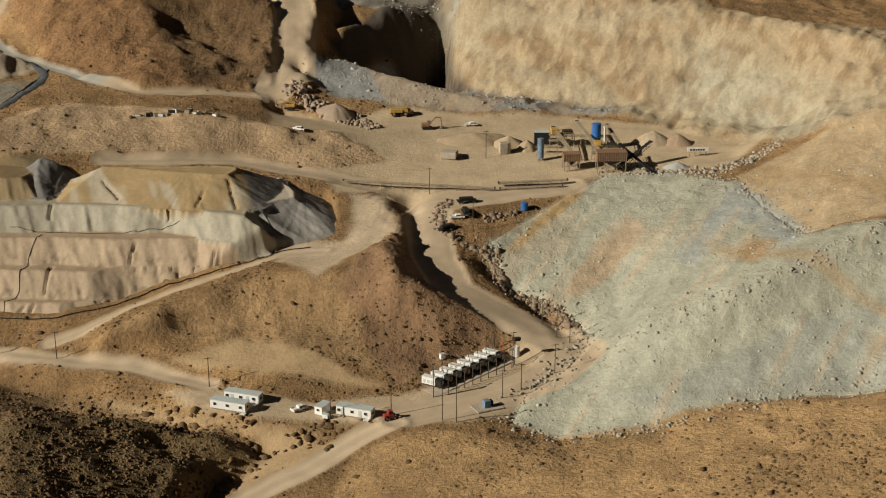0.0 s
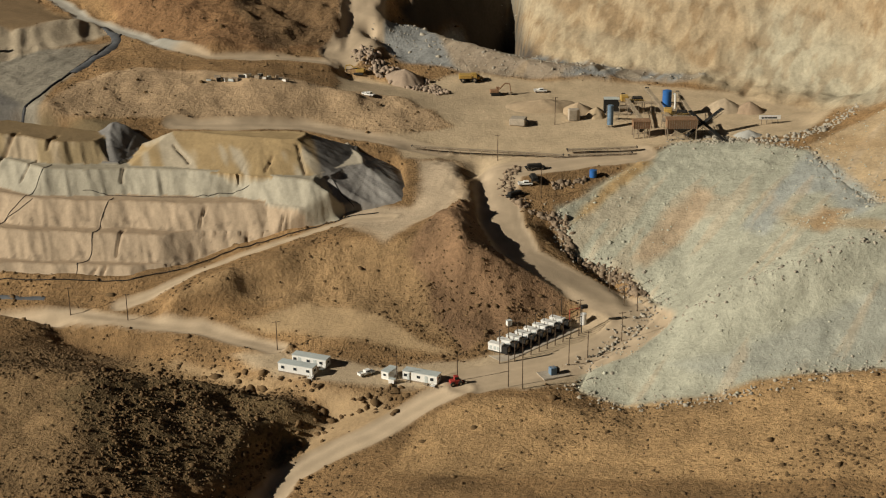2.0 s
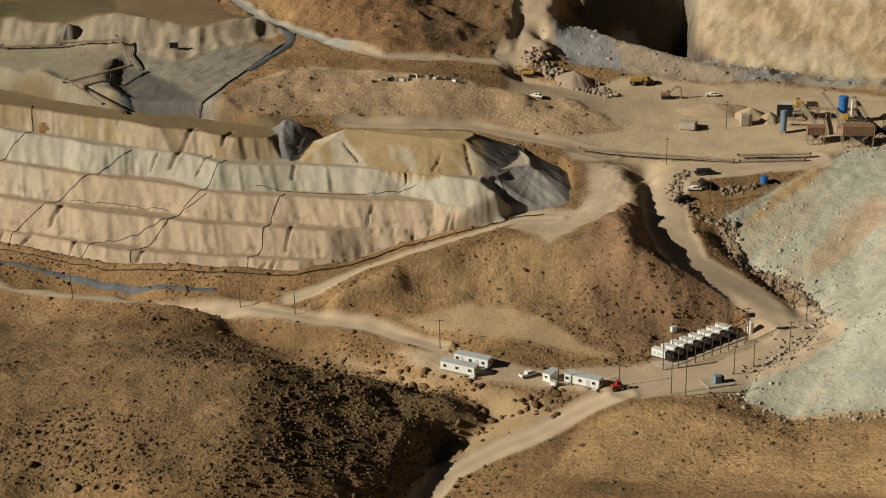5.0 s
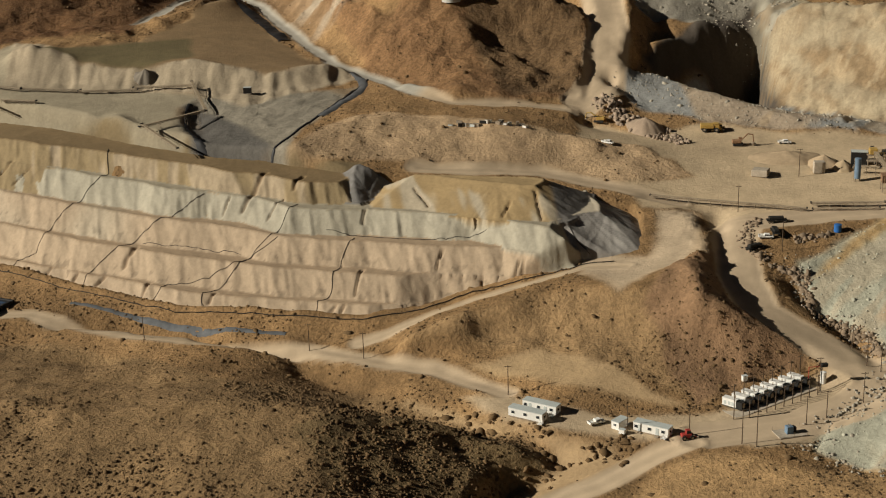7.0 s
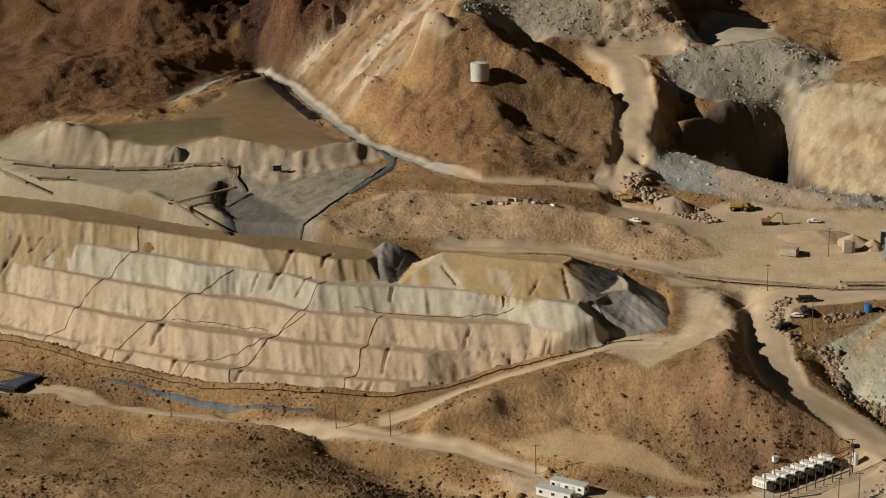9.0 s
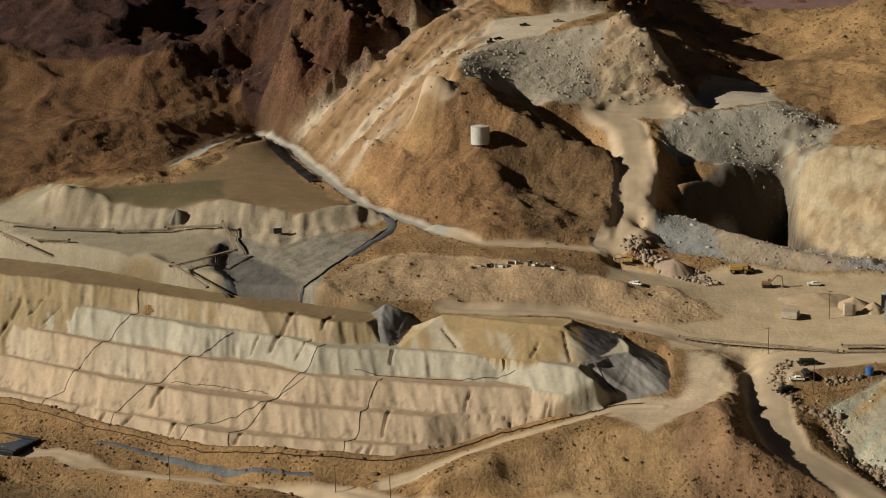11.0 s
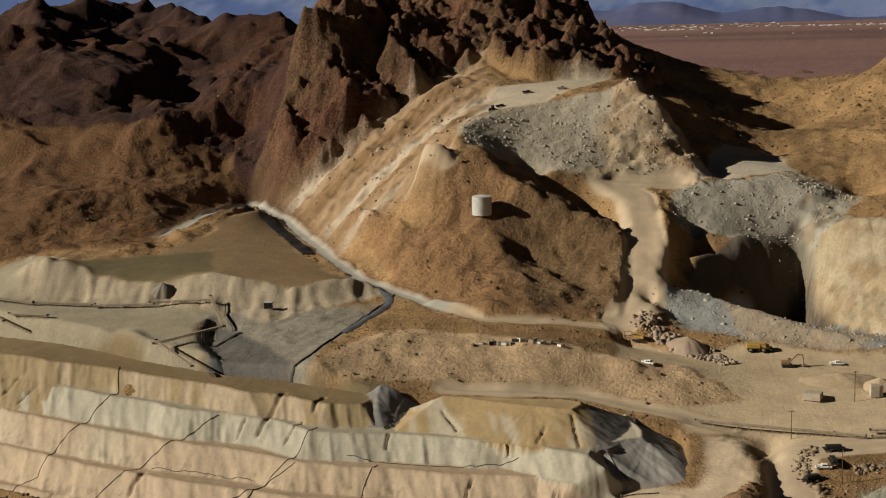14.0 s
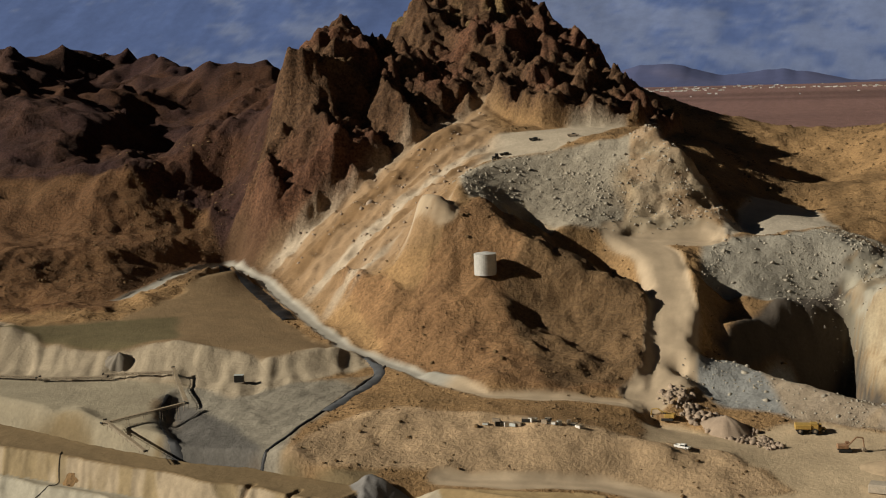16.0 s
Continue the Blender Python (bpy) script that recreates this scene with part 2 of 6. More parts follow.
WEST_SLOPE = [(-367, 665, 81), (-338, 692, 82), (-307, 717, 79), (-303, 783, 90)]
WEST_RIDGE = [(-485, 851, 132), (-469, 883, 146), (-446, 895, 143), (-415, 866, 127), (-382, 815, 108)]
WEST_RIDGE_FAR = [(-609, 1091, 167), (-589, 1137, 149), (-570, 1168, 172), (-556, 1186, 167), (-544, 1181, 157), (-516, 1193, 172), (-481, 1186, 154), (-447, 1167, 145), (-398, 1132, 154), (-363, 1091, 144)]
WEST_GULLY = [(-343, 832, 110), (-352, 936, 125), (-362, 1017, 138)]
WEST_SPUR = [(-428, 1013, 128), (-378, 926, 115), (-324, 840, 109)]
DARK_HILL_RIDGE = [(-115, 353, 12), (-110, 326, 10), (-108, 304, 8), (-110, 284, 6)]
DARK_HILL_BREAK = [(-79, 360, -1), (-68, 347, -3), (-75, 329, -3), (-79, 315, -3), (-81, 300, -3)]
RAVINE_LIP = [(-22, 499, 28), (-16, 468, 27), (-19, 452, 27), (-17, 436, 27), (-14, 424, 25), (-8, 422, 20), (-1, 423, 16)]
BANK_LIP = [(7, 456, 20), (11, 448, 18), (17, 442, 14), (26, 436, 10), (35, 418, 7)]
BANK_FOOT = [(13, 459, 15), (17, 451, 12), (23, 446, 8), (31, 439, 5), (39, 422, 4)]
TANK_CREST = [(-144, 675, 106), (-134, 660, 98), (-122, 652, 89), (-100, 648, 79), (-84, 645, 72)]
TANK_APRON = [(-118, 642, 77), (-109, 640, 71), (-95, 637, 65), (-83, 626, 57)]
TANK_HOLLOW = [(-126, 634, 71), (-113, 628, 62), (-98, 620, 55), (-84, 608, 50)]
BENCH_DROP = [(-62, 765, 108), (-52, 752, 98), (-44, 738, 89), (-39, 715, 86)]
PIT_LIP = [(-60, 668, 80), (-57, 648, 73), (-57, 634, 64), (-55, 629, 56)]
PIT_DROP = [(-48, 672, 67), (-46, 660, 60), (-47, 648, 54)]
TRENCH_FLOOR = [(-264, 534, 47), (-253, 521, 46), (-242, 512, 46)]
TRENCH_BACK = [(-257, 536, 52), (-244, 523, 50), (-235, 513, 48)]
EAST_SHOULDER = [(-74, 832, 124), (-61, 828, 120), (-45, 821, 108), (-29, 811, 96), (-13, 800, 84)]
SHELF_RIB = [(-3, 713, 87), (10, 708, 80), (20, 698, 73)]
CAMP_MID = [(-67, 379, 0), (-57, 376, 0), (-46, 376, 0), (-31, 375, 0), (-20, 371, 0)]
CAMP_MID_B = [(-64, 385, 0), (-53, 382, 0), (-40, 382, 0), (-24, 382, 0)]
ENTRANCE_FAR = [(-61, 330, -11), (-64, 322, -12), (-66, 310, -13), (-66, 297, -14)]
TRENCH = [(-264, 525, 52), (-250, 509, 51), (-238, 500, 50)]
BASIN_FLOOR = [(-229, 555, 47), (-226, 541, 45), (-214, 523, 44), (-198, 507, 43), (-180, 506, 44)]


def shoulder(line, w):
    """The two edges of a level road along its middle line."""
    p = np.array(line, float)
    d = np.gradient(p[:, :2], axis=0)
    d /= np.linalg.norm(d, axis=1)[:, None] + 1e-9
    n = np.stack([-d[:, 1], d[:, 0], 0 * d[:, 0]], -1) * w
    return [p + n, p - n]


BREAKLINES = [CAMP_ROAD, CAMP_PAD, CAMP_BACK, CAMP_BANK, ENTRANCE_ROAD, HAUL_ROAD, GEN_PAD, FLAT_SOUTH, FLAT_MID, FLAT_NORTH, PAD_ROAD, HILL_CREST, HILL_SHELF, HILL_MID, HILL_BASE, RAVINE, DUMP_CREST, DUMP_TOE, DUMP_FACE, DUMP_SPUR, DUMP_VALLEY, DUMP_LOW, RUBBLE_CREST, RUBBLE_LOW, SOUTH_HILL, SOUTH_HILL_NEAR, DARK_HILL, WEST_SCRUB, DARK_HILL_NEAR, WASH, WEST_WASH, WEST_KNOLL, PAD_BACK, MID_RIDGE, MID_RIDGE_FOOT, MID_RIDGE_BENCH, WHITE_ROAD, UPPER_PAD_FRONT, UPPER_PAD_TOE, CONVEYOR_FLAT, BASIN_RIM, BASIN_FLOOR, BASIN_HEAD, UPPER_ROAD, TANK_SPUR, TANK_FACE, TANK_GULLY, TANK_RIDGE, SPUR_ROAD, BENCH_EDGE, BENCH_BACK, BENCH_FOOT, BENCH_SIDE, SHELF, SHELF_FOOT, PIT_RIM, PIT_PROW, PIT_FLOOR, BERM, BERM_FOOT, WALL_BASE, WALL_MID, WALL_TOP, WALL_TOP_WEST, FAR_RIGHT, RIGHT_SLOPE, SADDLE, PEAK_RIDGE, PEAK_FACE, PEAK_FOOT, TALUS, WEST_FLAT, WEST_SLOPE, WEST_RIDGE, WEST_RIDGE_FAR, WEST_GULLY, WEST_SPUR, CAMP_MID, CAMP_MID_B, ENTRANCE_FAR, TRENCH, PAD_TOE, DARK_HILL_RIDGE, DARK_HILL_BREAK, RAVINE_LIP, BANK_LIP, BANK_FOOT, TANK_CREST, TANK_APRON, TANK_HOLLOW, BENCH_DROP, EAST_SHOULDER, SHELF_RIB, PIT_LIP, PIT_DROP, TRENCH_FLOOR, TRENCH_BACK,
              *shoulder(UPPER_ROAD[:-1], 7), *shoulder(WHITE_ROAD, 4), *shoulder(HAUL_ROAD, 6), *shoulder(CAMP_ROAD, 4), *shoulder(ENTRANCE_ROAD, 4), *shoulder(PAD_ROAD, 4)]
PLAIN_Z = 100.0


def resample(line, step):
    """Points every step metres along a line of (x, y, z)."""
    line = np.array(line, float)
    out = [line[:1]]
    for a, b in zip(line[:-1], line[1:]):
        n = max(1, int(np.hypot(*(b - a)[:2]) / step))
        out.append(a + (b - a) * (np.arange(1, n + 1) / n)[:, None])
    return np.concatenate(out)


GX0, GY0, CELL, GNX, GNY = -700.0, 200.0, 2.0, 528, 600


def relax():
    """A height sheet stretched over the break lines: coarse first, then finer."""
    pts = np.concatenate([resample(l, 1.0) for l in BREAKLINES])
    z = None
    for k in (32, 16, 8, 4, 2, 1):
        nx, ny, c = GNX // k + 2, GNY // k + 2, CELL * k
        ix = np.clip(((pts[:, 0] - GX0) / c + 0.5).astype(int), 0, nx - 1)
        iy = np.clip(((pts[:, 1] - GY0) / c + 0.5).astype(int), 0, ny - 1)
        s, n = np.zeros((ny, nx)), np.zeros((ny, nx))
        np.add.at(s, (iy, ix), pts[:, 2]), np.add.at(n, (iy, ix), 1)
        fixed = n > 0
        s[fixed] /= n[fixed]
        if z is None:
            z = np.full((ny, nx), 60.0)
        else:
            yy, xx = np.minimum(np.arange(ny) / 2, z.shape[0] - 1.001), np.minimum(np.arange(nx) / 2, z.shape[1] - 1.001)
            z = bilinear(z, xx[None, :] + 0 * yy[:, None], yy[:, None] + 0 * xx[None, :])
        for _ in range(200):
            z[fixed] = s[fixed]
            p = np.pad(z, 1, mode="edge")
            z = (p[:-2, 1:-1] + p[2:, 1:-1] + p[1:-1, :-2] + p[1:-1, 2:]) / 4
        z = np.where(fixed, 0.75 * s + 0.25 * z, z)
    for _ in range(2):  # soften the creases
        p = np.pad(z, 1, mode="edge")
        z = (2 * z + p[:-2, 1:-1] + p[2:, 1:-1] + p[1:-1, :-2] + p[1:-1, 2:]) / 6
    return z


def bilinear(z, fx, fy):
    fx, fy = np.clip(fx, 0, z.shape[1] - 1.001), np.clip(fy, 0, z.shape[0] - 1.001)
    i, j = fx.astype(int), fy.astype(int)
    a, b = fx - i, fy - j
    a, b = a * a * (3 - 2 * a) * 0.5 + a * 0.5, b * b * (3 - 2 * b) * 0.5 + b * 0.5
    return (z[j, i] * (1 - a) + z[j, i + 1] * a) * (1 - b) + (z[j + 1, i] * (1 - a) + z[j + 1, i + 1] * a) * b


def plain_share(x, y):
    """1 out on the desert plain, 0 on the mine's hills."""
    west = np.clip(-x - 250, 0, 400)
    out = np.maximum.reduce([(y - 1180 - 0.4 * west) / 160, (x - 230) / 250, (-640 - x) / 60 * (y > 700), (y - 930 - west) / 90])
    t = np.clip(out, 0, 1)
    return t * t * (3 - 2 * t)


def height(x, y):
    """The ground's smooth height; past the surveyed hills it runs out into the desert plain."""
    x, y = np.asarray(x, float), np.asarray(y, float)
    z = bilinear(SHEET, (x - GX0) / CELL, (y - GY0) / CELL)
    t = plain_share(x, y)
    return z * (1 - t) + PLAIN_Z * t


SHEET = relax()

# Outlines of the worked areas on the plan.
ZONES = {
    "flat": [(-71, 580), (-42, 572), (-20, 585), (15, 582), (51, 586), (96, 570), (124, 542), (107, 519), (58, 515), (40, 505), (16, 503), (-1, 500), (-8, 485), (-19, 506), (-38, 504), (-48, 522), (-20, 534), (-32, 545), (-66, 541)],
    "camp": [(-83, 393), (-65, 392), (-41, 387), (-16, 389), (-6, 392), (20, 414), (37, 422), (46, 408), (29, 389), (19, 374), (3, 369), (-13, 371), (-49, 374), (-68, 378)],
    "dump": [(16, 469), (19, 448), (38, 437), (47, 417), (38, 402), (24, 386), (19, 372), (32, 363), (57, 360), (80, 367), (104, 369), (123, 366), (139, 352), (169, 449), (142, 441), (119, 447), (107, 498), (84, 518), (61, 517), (33, 487)],
    "rubble": [(106, 505), (110, 475), (120, 448), (143, 444), (171, 457), (201, 551), (166, 529), (147, 525)],
    "wall": [(10, 626), (28, 592), (74, 585), (115, 552), (132, 529), (147, 524), (172, 525), (188, 585), (144, 596), (102, 628), (43, 661), (2, 730), (-4, 683)],
    "berm": [(-64, 610), (-53, 620), (-23, 653), (12, 619), (41, 605), (40, 586), (11, 585), (-20, 586), (-48, 594)],
    "berm_east": [(-15, 603), (11, 624), (43, 604), (82, 588), (77, 585), (42, 589), (16, 587), (-15, 591)],
    "bench_face": [(-164, 702), (-146, 729), (-125, 744), (-94, 759), (-90, 698), (-132, 683), (-150, 678)],
    "bench_pink": [(-94, 759), (-90, 824), (-58, 746), (-42, 721), (-90, 698)],
    "shelf_face": [(-57, 698), (-31, 714), (-3, 742), (16, 735), (27, 718), (18, 697), (12, 662), (-36, 671), (-57, 667)],
    "bench_top": [(-169, 714), (-160, 772), (-132, 790), (-91, 840), (-90, 826), (-125, 745), (-146, 731)],
    "shelf_top": [(-52, 703), (-38, 773), (-18, 796), (-2, 744)],
    "peak": [(-287, 726), (-280, 757), (-275, 801), (-275, 861), (-255, 900), (-230, 960), (-200, 990), (-160, 970), (-110, 900), (-76, 846), (-86, 806), (-140, 794), (-175, 826), (-187, 801), (-229, 740), (-262, 727)],
    "talus": [(-259, 726), (-221, 752), (-188, 806), (-175, 826), (-158, 773), (-164, 699), (-155, 660), (-181, 662), (-204, 653), (-229, 685)],
    "upper_pad": [(-321, 595), (-283, 623), (-273, 659), (-276, 726), (-235, 662), (-198, 617), (-179, 610), (-209, 586), (-243, 592), (-267, 584), (-295, 587)],
    "mine_flat": [(-369, 578), (-341, 616), (-287, 568), (-234, 567), (-172, 547), (-178, 506), (-197, 501), (-226, 510), (-247, 510), (-335, 518)],
    "pad_top": [(-350, 535), (-260, 537), (-230, 514), (-201, 530), (-165, 506), (-143, 510), (-151, 491), (-188, 495), (-260, 511), (-343, 523)],
    "basin": [(-232, 562), (-234, 550), (-229, 535), (-216, 514), (-195, 495), (-176, 505), (-167, 591), (-177, 581), (-195, 572), (-212, 563)],
    "basin_dark": [(-233, 551), (-229, 557), (-207, 541), (-177, 506), (-196, 497), (-216, 514)],
    "hill_shelf": [(-57, 450), (-41, 435), (-27, 450), (-15, 466), (-19, 503), (-34, 503), (-28, 477), (-35, 465), (-50, 461)],
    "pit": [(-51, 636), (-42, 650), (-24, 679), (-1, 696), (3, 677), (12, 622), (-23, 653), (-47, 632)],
    "slope_cut": [(-84, 407), (-64, 416), (-39, 408), (-17, 392), (-41, 396), (-62, 401)],
    "dark_scrub": [(-257, 415), (-204, 407), (-158, 388), (-122, 399), (-80, 384), (-50, 365), (-62, 334), (-80, 321), (-110, 295), (-188, 277)],
    "west_brown": [(-485, 752), (-302, 763), (-287, 738), (-295, 710), (-292, 631), (-343, 619), (-383, 582)],
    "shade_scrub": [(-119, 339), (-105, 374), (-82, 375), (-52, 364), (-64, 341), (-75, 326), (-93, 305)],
    "upper_slope": [(-342, 618), (-295, 587), (-267, 585), (-243, 593), (-209, 587), (-180, 609), (-170, 599), (-186, 577), (-209, 557), (-234, 567), (-285, 565), (-324, 567)],
    "red_ridge": [(-175, 509), (-162, 538), (-150, 554), (-130, 550), (-84, 549), (-42, 551), (-22, 535), (-48, 520), (-81, 526), (-123, 516), (-161, 508)],
    "south_slope": [(-23, 359), (-4, 364), (18, 357), (32, 363), (80, 367), (127, 363), (108, 299), (-33, 333)],
    "brown_hill": [(-110, 417), (-87, 425), (-52, 438), (-41, 435), (-26, 435), (-15, 428), (17, 418), (3, 406), (-14, 393), (-25, 403), (-59, 415), (-85, 415)],
    "dark_bank": [(-33, 432), (-20, 458), (-9, 475), (-3, 431), (14, 422), (18, 418), (3, 406), (-14, 393), (-21, 407), (-26, 420)],
    "olive_panel": [(-321, 595), (-282, 621), (-262, 631), (-246, 598), (-267, 585), (-294, 588)],
    "dump_orange": [(51, 506), (45, 502), (26, 474), (22, 463), (27, 467), (40, 486), (50, 498)],
    "dump_pink": [(65, 483), (72, 474), (56, 450), (44, 439), (40, 444), (51, 462)],
    "dump_blue": [(105, 499), (112, 486), (121, 447), (109, 435), (105, 465), (95, 464), (81, 439), (76, 449), (89, 473)],
    "dump_rust": [(103, 453), (109, 444), (96, 426), (93, 436)],
    "dump_green": [(133, 403), (107, 401), (89, 392), (64, 380), (45, 381), (63, 368), (80, 370), (125, 371)],
    "wall_green": [(95, 586), (108, 604), (121, 593), (141, 573), (150, 534), (132, 532), (118, 565)],
    "wash_sand": [(-102, 394), (-75, 380), (-59, 373), (-36, 370), (-29, 363), (-47, 351), (-54, 344), (-60, 351), (-50, 366), (-55, 371), (-79, 379), (-103, 391)],
    "tank_hill": [(-211, 678), (-166, 637), (-147, 678), (-131, 682), (-85, 663), (-71, 630), (-73, 593), (-98, 578), (-137, 578), (-173, 613)],
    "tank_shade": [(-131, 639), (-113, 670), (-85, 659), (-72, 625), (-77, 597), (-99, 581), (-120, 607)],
    "apron": [(-58, 464), (-45, 467), (-34, 466), (-30, 486), (-33, 500), (-21, 504), (-17, 486), (-22, 463), (-24, 456), (-40, 438), (-55, 454)],
}

# ---- terrain ----
def lattice(ix, iy, seed):
    h = (ix * 374761393 + iy * 668265263 + seed * 974634541) & 0xFFFFFFFF
    h = ((h ^ (h >> 13)) * 1274126177) & 0xFFFFFFFF
    return ((h ^ (h >> 16)) & 0xFFFF) / 65535.0


def value_noise(x, y, seed):
    ix, iy = np.floor(x).astype(np.int64), np.floor(y).astype(np.int64)
    a, b = x - ix, y - iy
    a, b = a * a * (3 - 2 * a), b * b * (3 - 2 * b)
    lo = lattice(ix, iy, seed) * (1 - a) + lattice(ix + 1, iy, seed) * a
    hi = lattice(ix, iy + 1, seed) * (1 - a) + lattice(ix + 1, iy + 1, seed) * a
    return lo * (1 - b) + hi * b


def fbm(x, y, size, octaves=4, seed=0, ridged=False):
    """Noise of about -1 to 1 with features of that size in metres."""
    s, amp, norm = 0, 1.0, 0
    for k in range(octaves):
        c, d = math.cos(0.7 + k), math.sin(0.7 + k)
        v = value_noise((x * c - y * d) / size * 2 ** k, (x * d + y * c) / size * 2 ** k, seed + k) * 2 - 1
        s, norm, amp = s + amp * (1 - 2 * np.abs(v) if ridged else v), norm + amp, amp * 0.5
    return s / norm


def cells(x, y, size, seed):
    """Distance to the nearest of scattered points, in cell sizes: blocky rock."""
    x, y = x / size, y / size
    ix, iy = np.floor(x).astype(np.int64), np.floor(y).astype(np.int64)
    d = np.full(np.shape(x), 9.0)
    for i in (-1, 0, 1):
        for j in (-1, 0, 1):
            d = np.minimum(d, np.hypot(ix + i + lattice(ix + i, iy + j, seed) - x, iy + j + lattice(ix + i, iy + j, seed + 1) - y))
    return np.minimum(d, 1.2)


def inside(poly, x, y):
    r = np.zeros(np.shape(x), bool)
    for (x1, y1), (x2, y2) in zip(poly, poly[1:] + poly[:1]):
        if y1 != y2:
            r ^= ((y1 > y) != (y2 > y)) & (x < (x2 - x1) * (y - y1) / (y2 - y1) + x1)
    return r


def beside(line, x, y):
    """Distance on the plan to a line."""
    d = np.full(np.shape(x), 1e9)
    for a, b in zip(line[:-1], line[1:]):
        ex, ey = b[0] - a[0], b[1] - a[1]
        t = np.clip(((x - a[0]) * ex + (y - a[1]) * ey) / (ex * ex + ey * ey + 1e-9), 0, 1)
        d = np.minimum(d, np.hypot(x - a[0] - t * ex, y - a[1] - t * ey))
    return d


def edge_distance(poly, x, y):
    """Positive inside an outline, negative outside, in metres."""
    d = beside([*poly, poly[0]], x, y)
    return np.where(inside(poly, x, y), d, -d)


def soft(d, w):
    t = np.clip(d / w + 0.5, 0, 1)
    return t * t * (3 - 2 * t)


# Foot lines of the leach heap's lifts on the plan, from the lowest up.
PAD_TOES = (
    [(-289, 466), (-239, 451), (-194, 437), (-168, 435), (-145, 434), (-124, 433), (-119, 435)],
    [(-296, 479), (-272, 470), (-238, 458), (-220, 455), (-204, 451), (-179, 447), (-158, 444), (-127, 443), (-115, 442)],
    [(-302, 492), (-276, 484), (-260, 479), (-227, 470), (-216, 468), (-198, 465), (-176, 461), (-165, 457), (-149, 456), (-130, 457), (-112, 454), (-97, 455), (-85, 455)],
    [(-309, 505), (-288, 500), (-256, 490), (-240, 487), (-216, 479), (-198, 479), (-181, 476), (-165, 467), (-152, 468), (-133, 471), (-105, 469), (-96, 470), (-82, 463), (-69, 458), (-57, 459)],
    [(-312, 513), (-295, 510), (-278, 506), (-251, 502), (-233, 497), (-211, 493), (-196, 487), (-177, 485), (-161, 480), (-143, 483)],
)
LOW_LEVELS, HIGH_LEVELS = (4.0, 10.0, 17.2, 24.4, 31.6, 38.0), (4.0, 10.0, 19.0, 28.0, 37.0, 44.0)
HEAP_END_TOE = [(-106, 438), (-92, 447), (-76, 453), (-64, 458), (-55, 463), (-45, 465), (-35, 468), (-30, 480), (-32, 500), (-38, 512)]
HEAP_REAR = [(-60, 514), (-88, 509), (-107, 507), (-129, 505), (-150, 504), (-198, 516), (-232, 524), (-273, 540), (-420, 580)]
TIP_BASE = [(-82, 463), (-66, 462), (-55, 463), (-45, 465), (-35, 468), (-30, 480), (-32, 500), (-38, 512), (-45, 540), (-82, 540)]
MOUND_BASE = [(-135, 481), (-118, 480), (-100, 475), (-83, 471), (-68, 471), (-62, 475), (-57, 492), (-57, 508), (-75, 516), (-130, 514), (-142, 500)]
KNOB_BASE = [(-153, 488), (-145, 484), (-140, 484), (-131, 497), (-123, 513), (-150, 522), (-165, 505)]
GASHES = (([(-178.7, 494.7), (-180.4, 487.2), (-183.4, 479.6)], 0.8),
          ([(-163.5, 493.6), (-164.8, 484.8)], 0.6),
          ([(-220.1, 465.0), (-222.1, 458.0)], 0.9),
          ([(-301.4, 510.1), (-302.1, 504.5)], 0.8),
          ([(-303.7, 502.9), (-305.1, 498.5)], 0.7),
          ([(-131.0, 454.0), (-131.3, 444.5)], 0.5),
          ([(-290.5, 508.4), (-294.8, 504.1)], 0.5),
          ([(-280.9, 468.8), (-281.7, 466.0)], 0.5),
          ([(-240.4, 457.2), (-242.3, 453.3)], 0.6),
          ([(-228.7, 454.2), (-230.8, 450.9)], 0.6),
          ([(-252.7, 461.3), (-255.0, 458.3)], 0.6),
          ([(-208.8, 449.9), (-210.3, 445.3)], 0.5),
          ([(-280.6, 505.3), (-286.2, 500.4)], 0.35),
          ([(-189.6, 484.2), (-190.8, 479.4)], 0.35),
          ([(-168.2, 482.5), (-171.4, 473.4)], 0.35),
          ([(-181.6, 443.3), (-182.8, 439.5)], 0.4),
          ([(-264.6, 463.8), (-264.8, 460.8)], 0.4),
          ([(-136.7, 438.7), (-138.5, 436.0)], 0.4),
          ([(-133.7, 438.6), (-134.8, 435.6)], 0.4),
          ([(-135.9, 478.0), (-135.9, 473.9)], 0.6),
          ([(-104.2, 461.4), (-105.1, 455.0)], 0.3),
          ([(-76.8, 457.6), (-77.6, 452.4)], 0.4),
          ([(-75.2, 457.4), (-75.2, 452.8)], 0.4),
          ([(-89.0, 454.4), (-88.4, 452.5)], 0.4),
          ([(-75.8, 486.1), (-71.1, 472.2)], 0.4),
          ([(-83.8, 480.8), (-84.7, 473.5)], 0.35),
          ([(-120.7, 490.9), (-113.4, 481.3)], 0.35))


def pad_level(k, x):
    """The lifts follow the ground: higher towards the west."""
    t = np.clip((-140 - x) / 150, 0, 1)
    return LOW_LEVELS[k] * (1 - t) + HIGH_LEVELS[k] * t


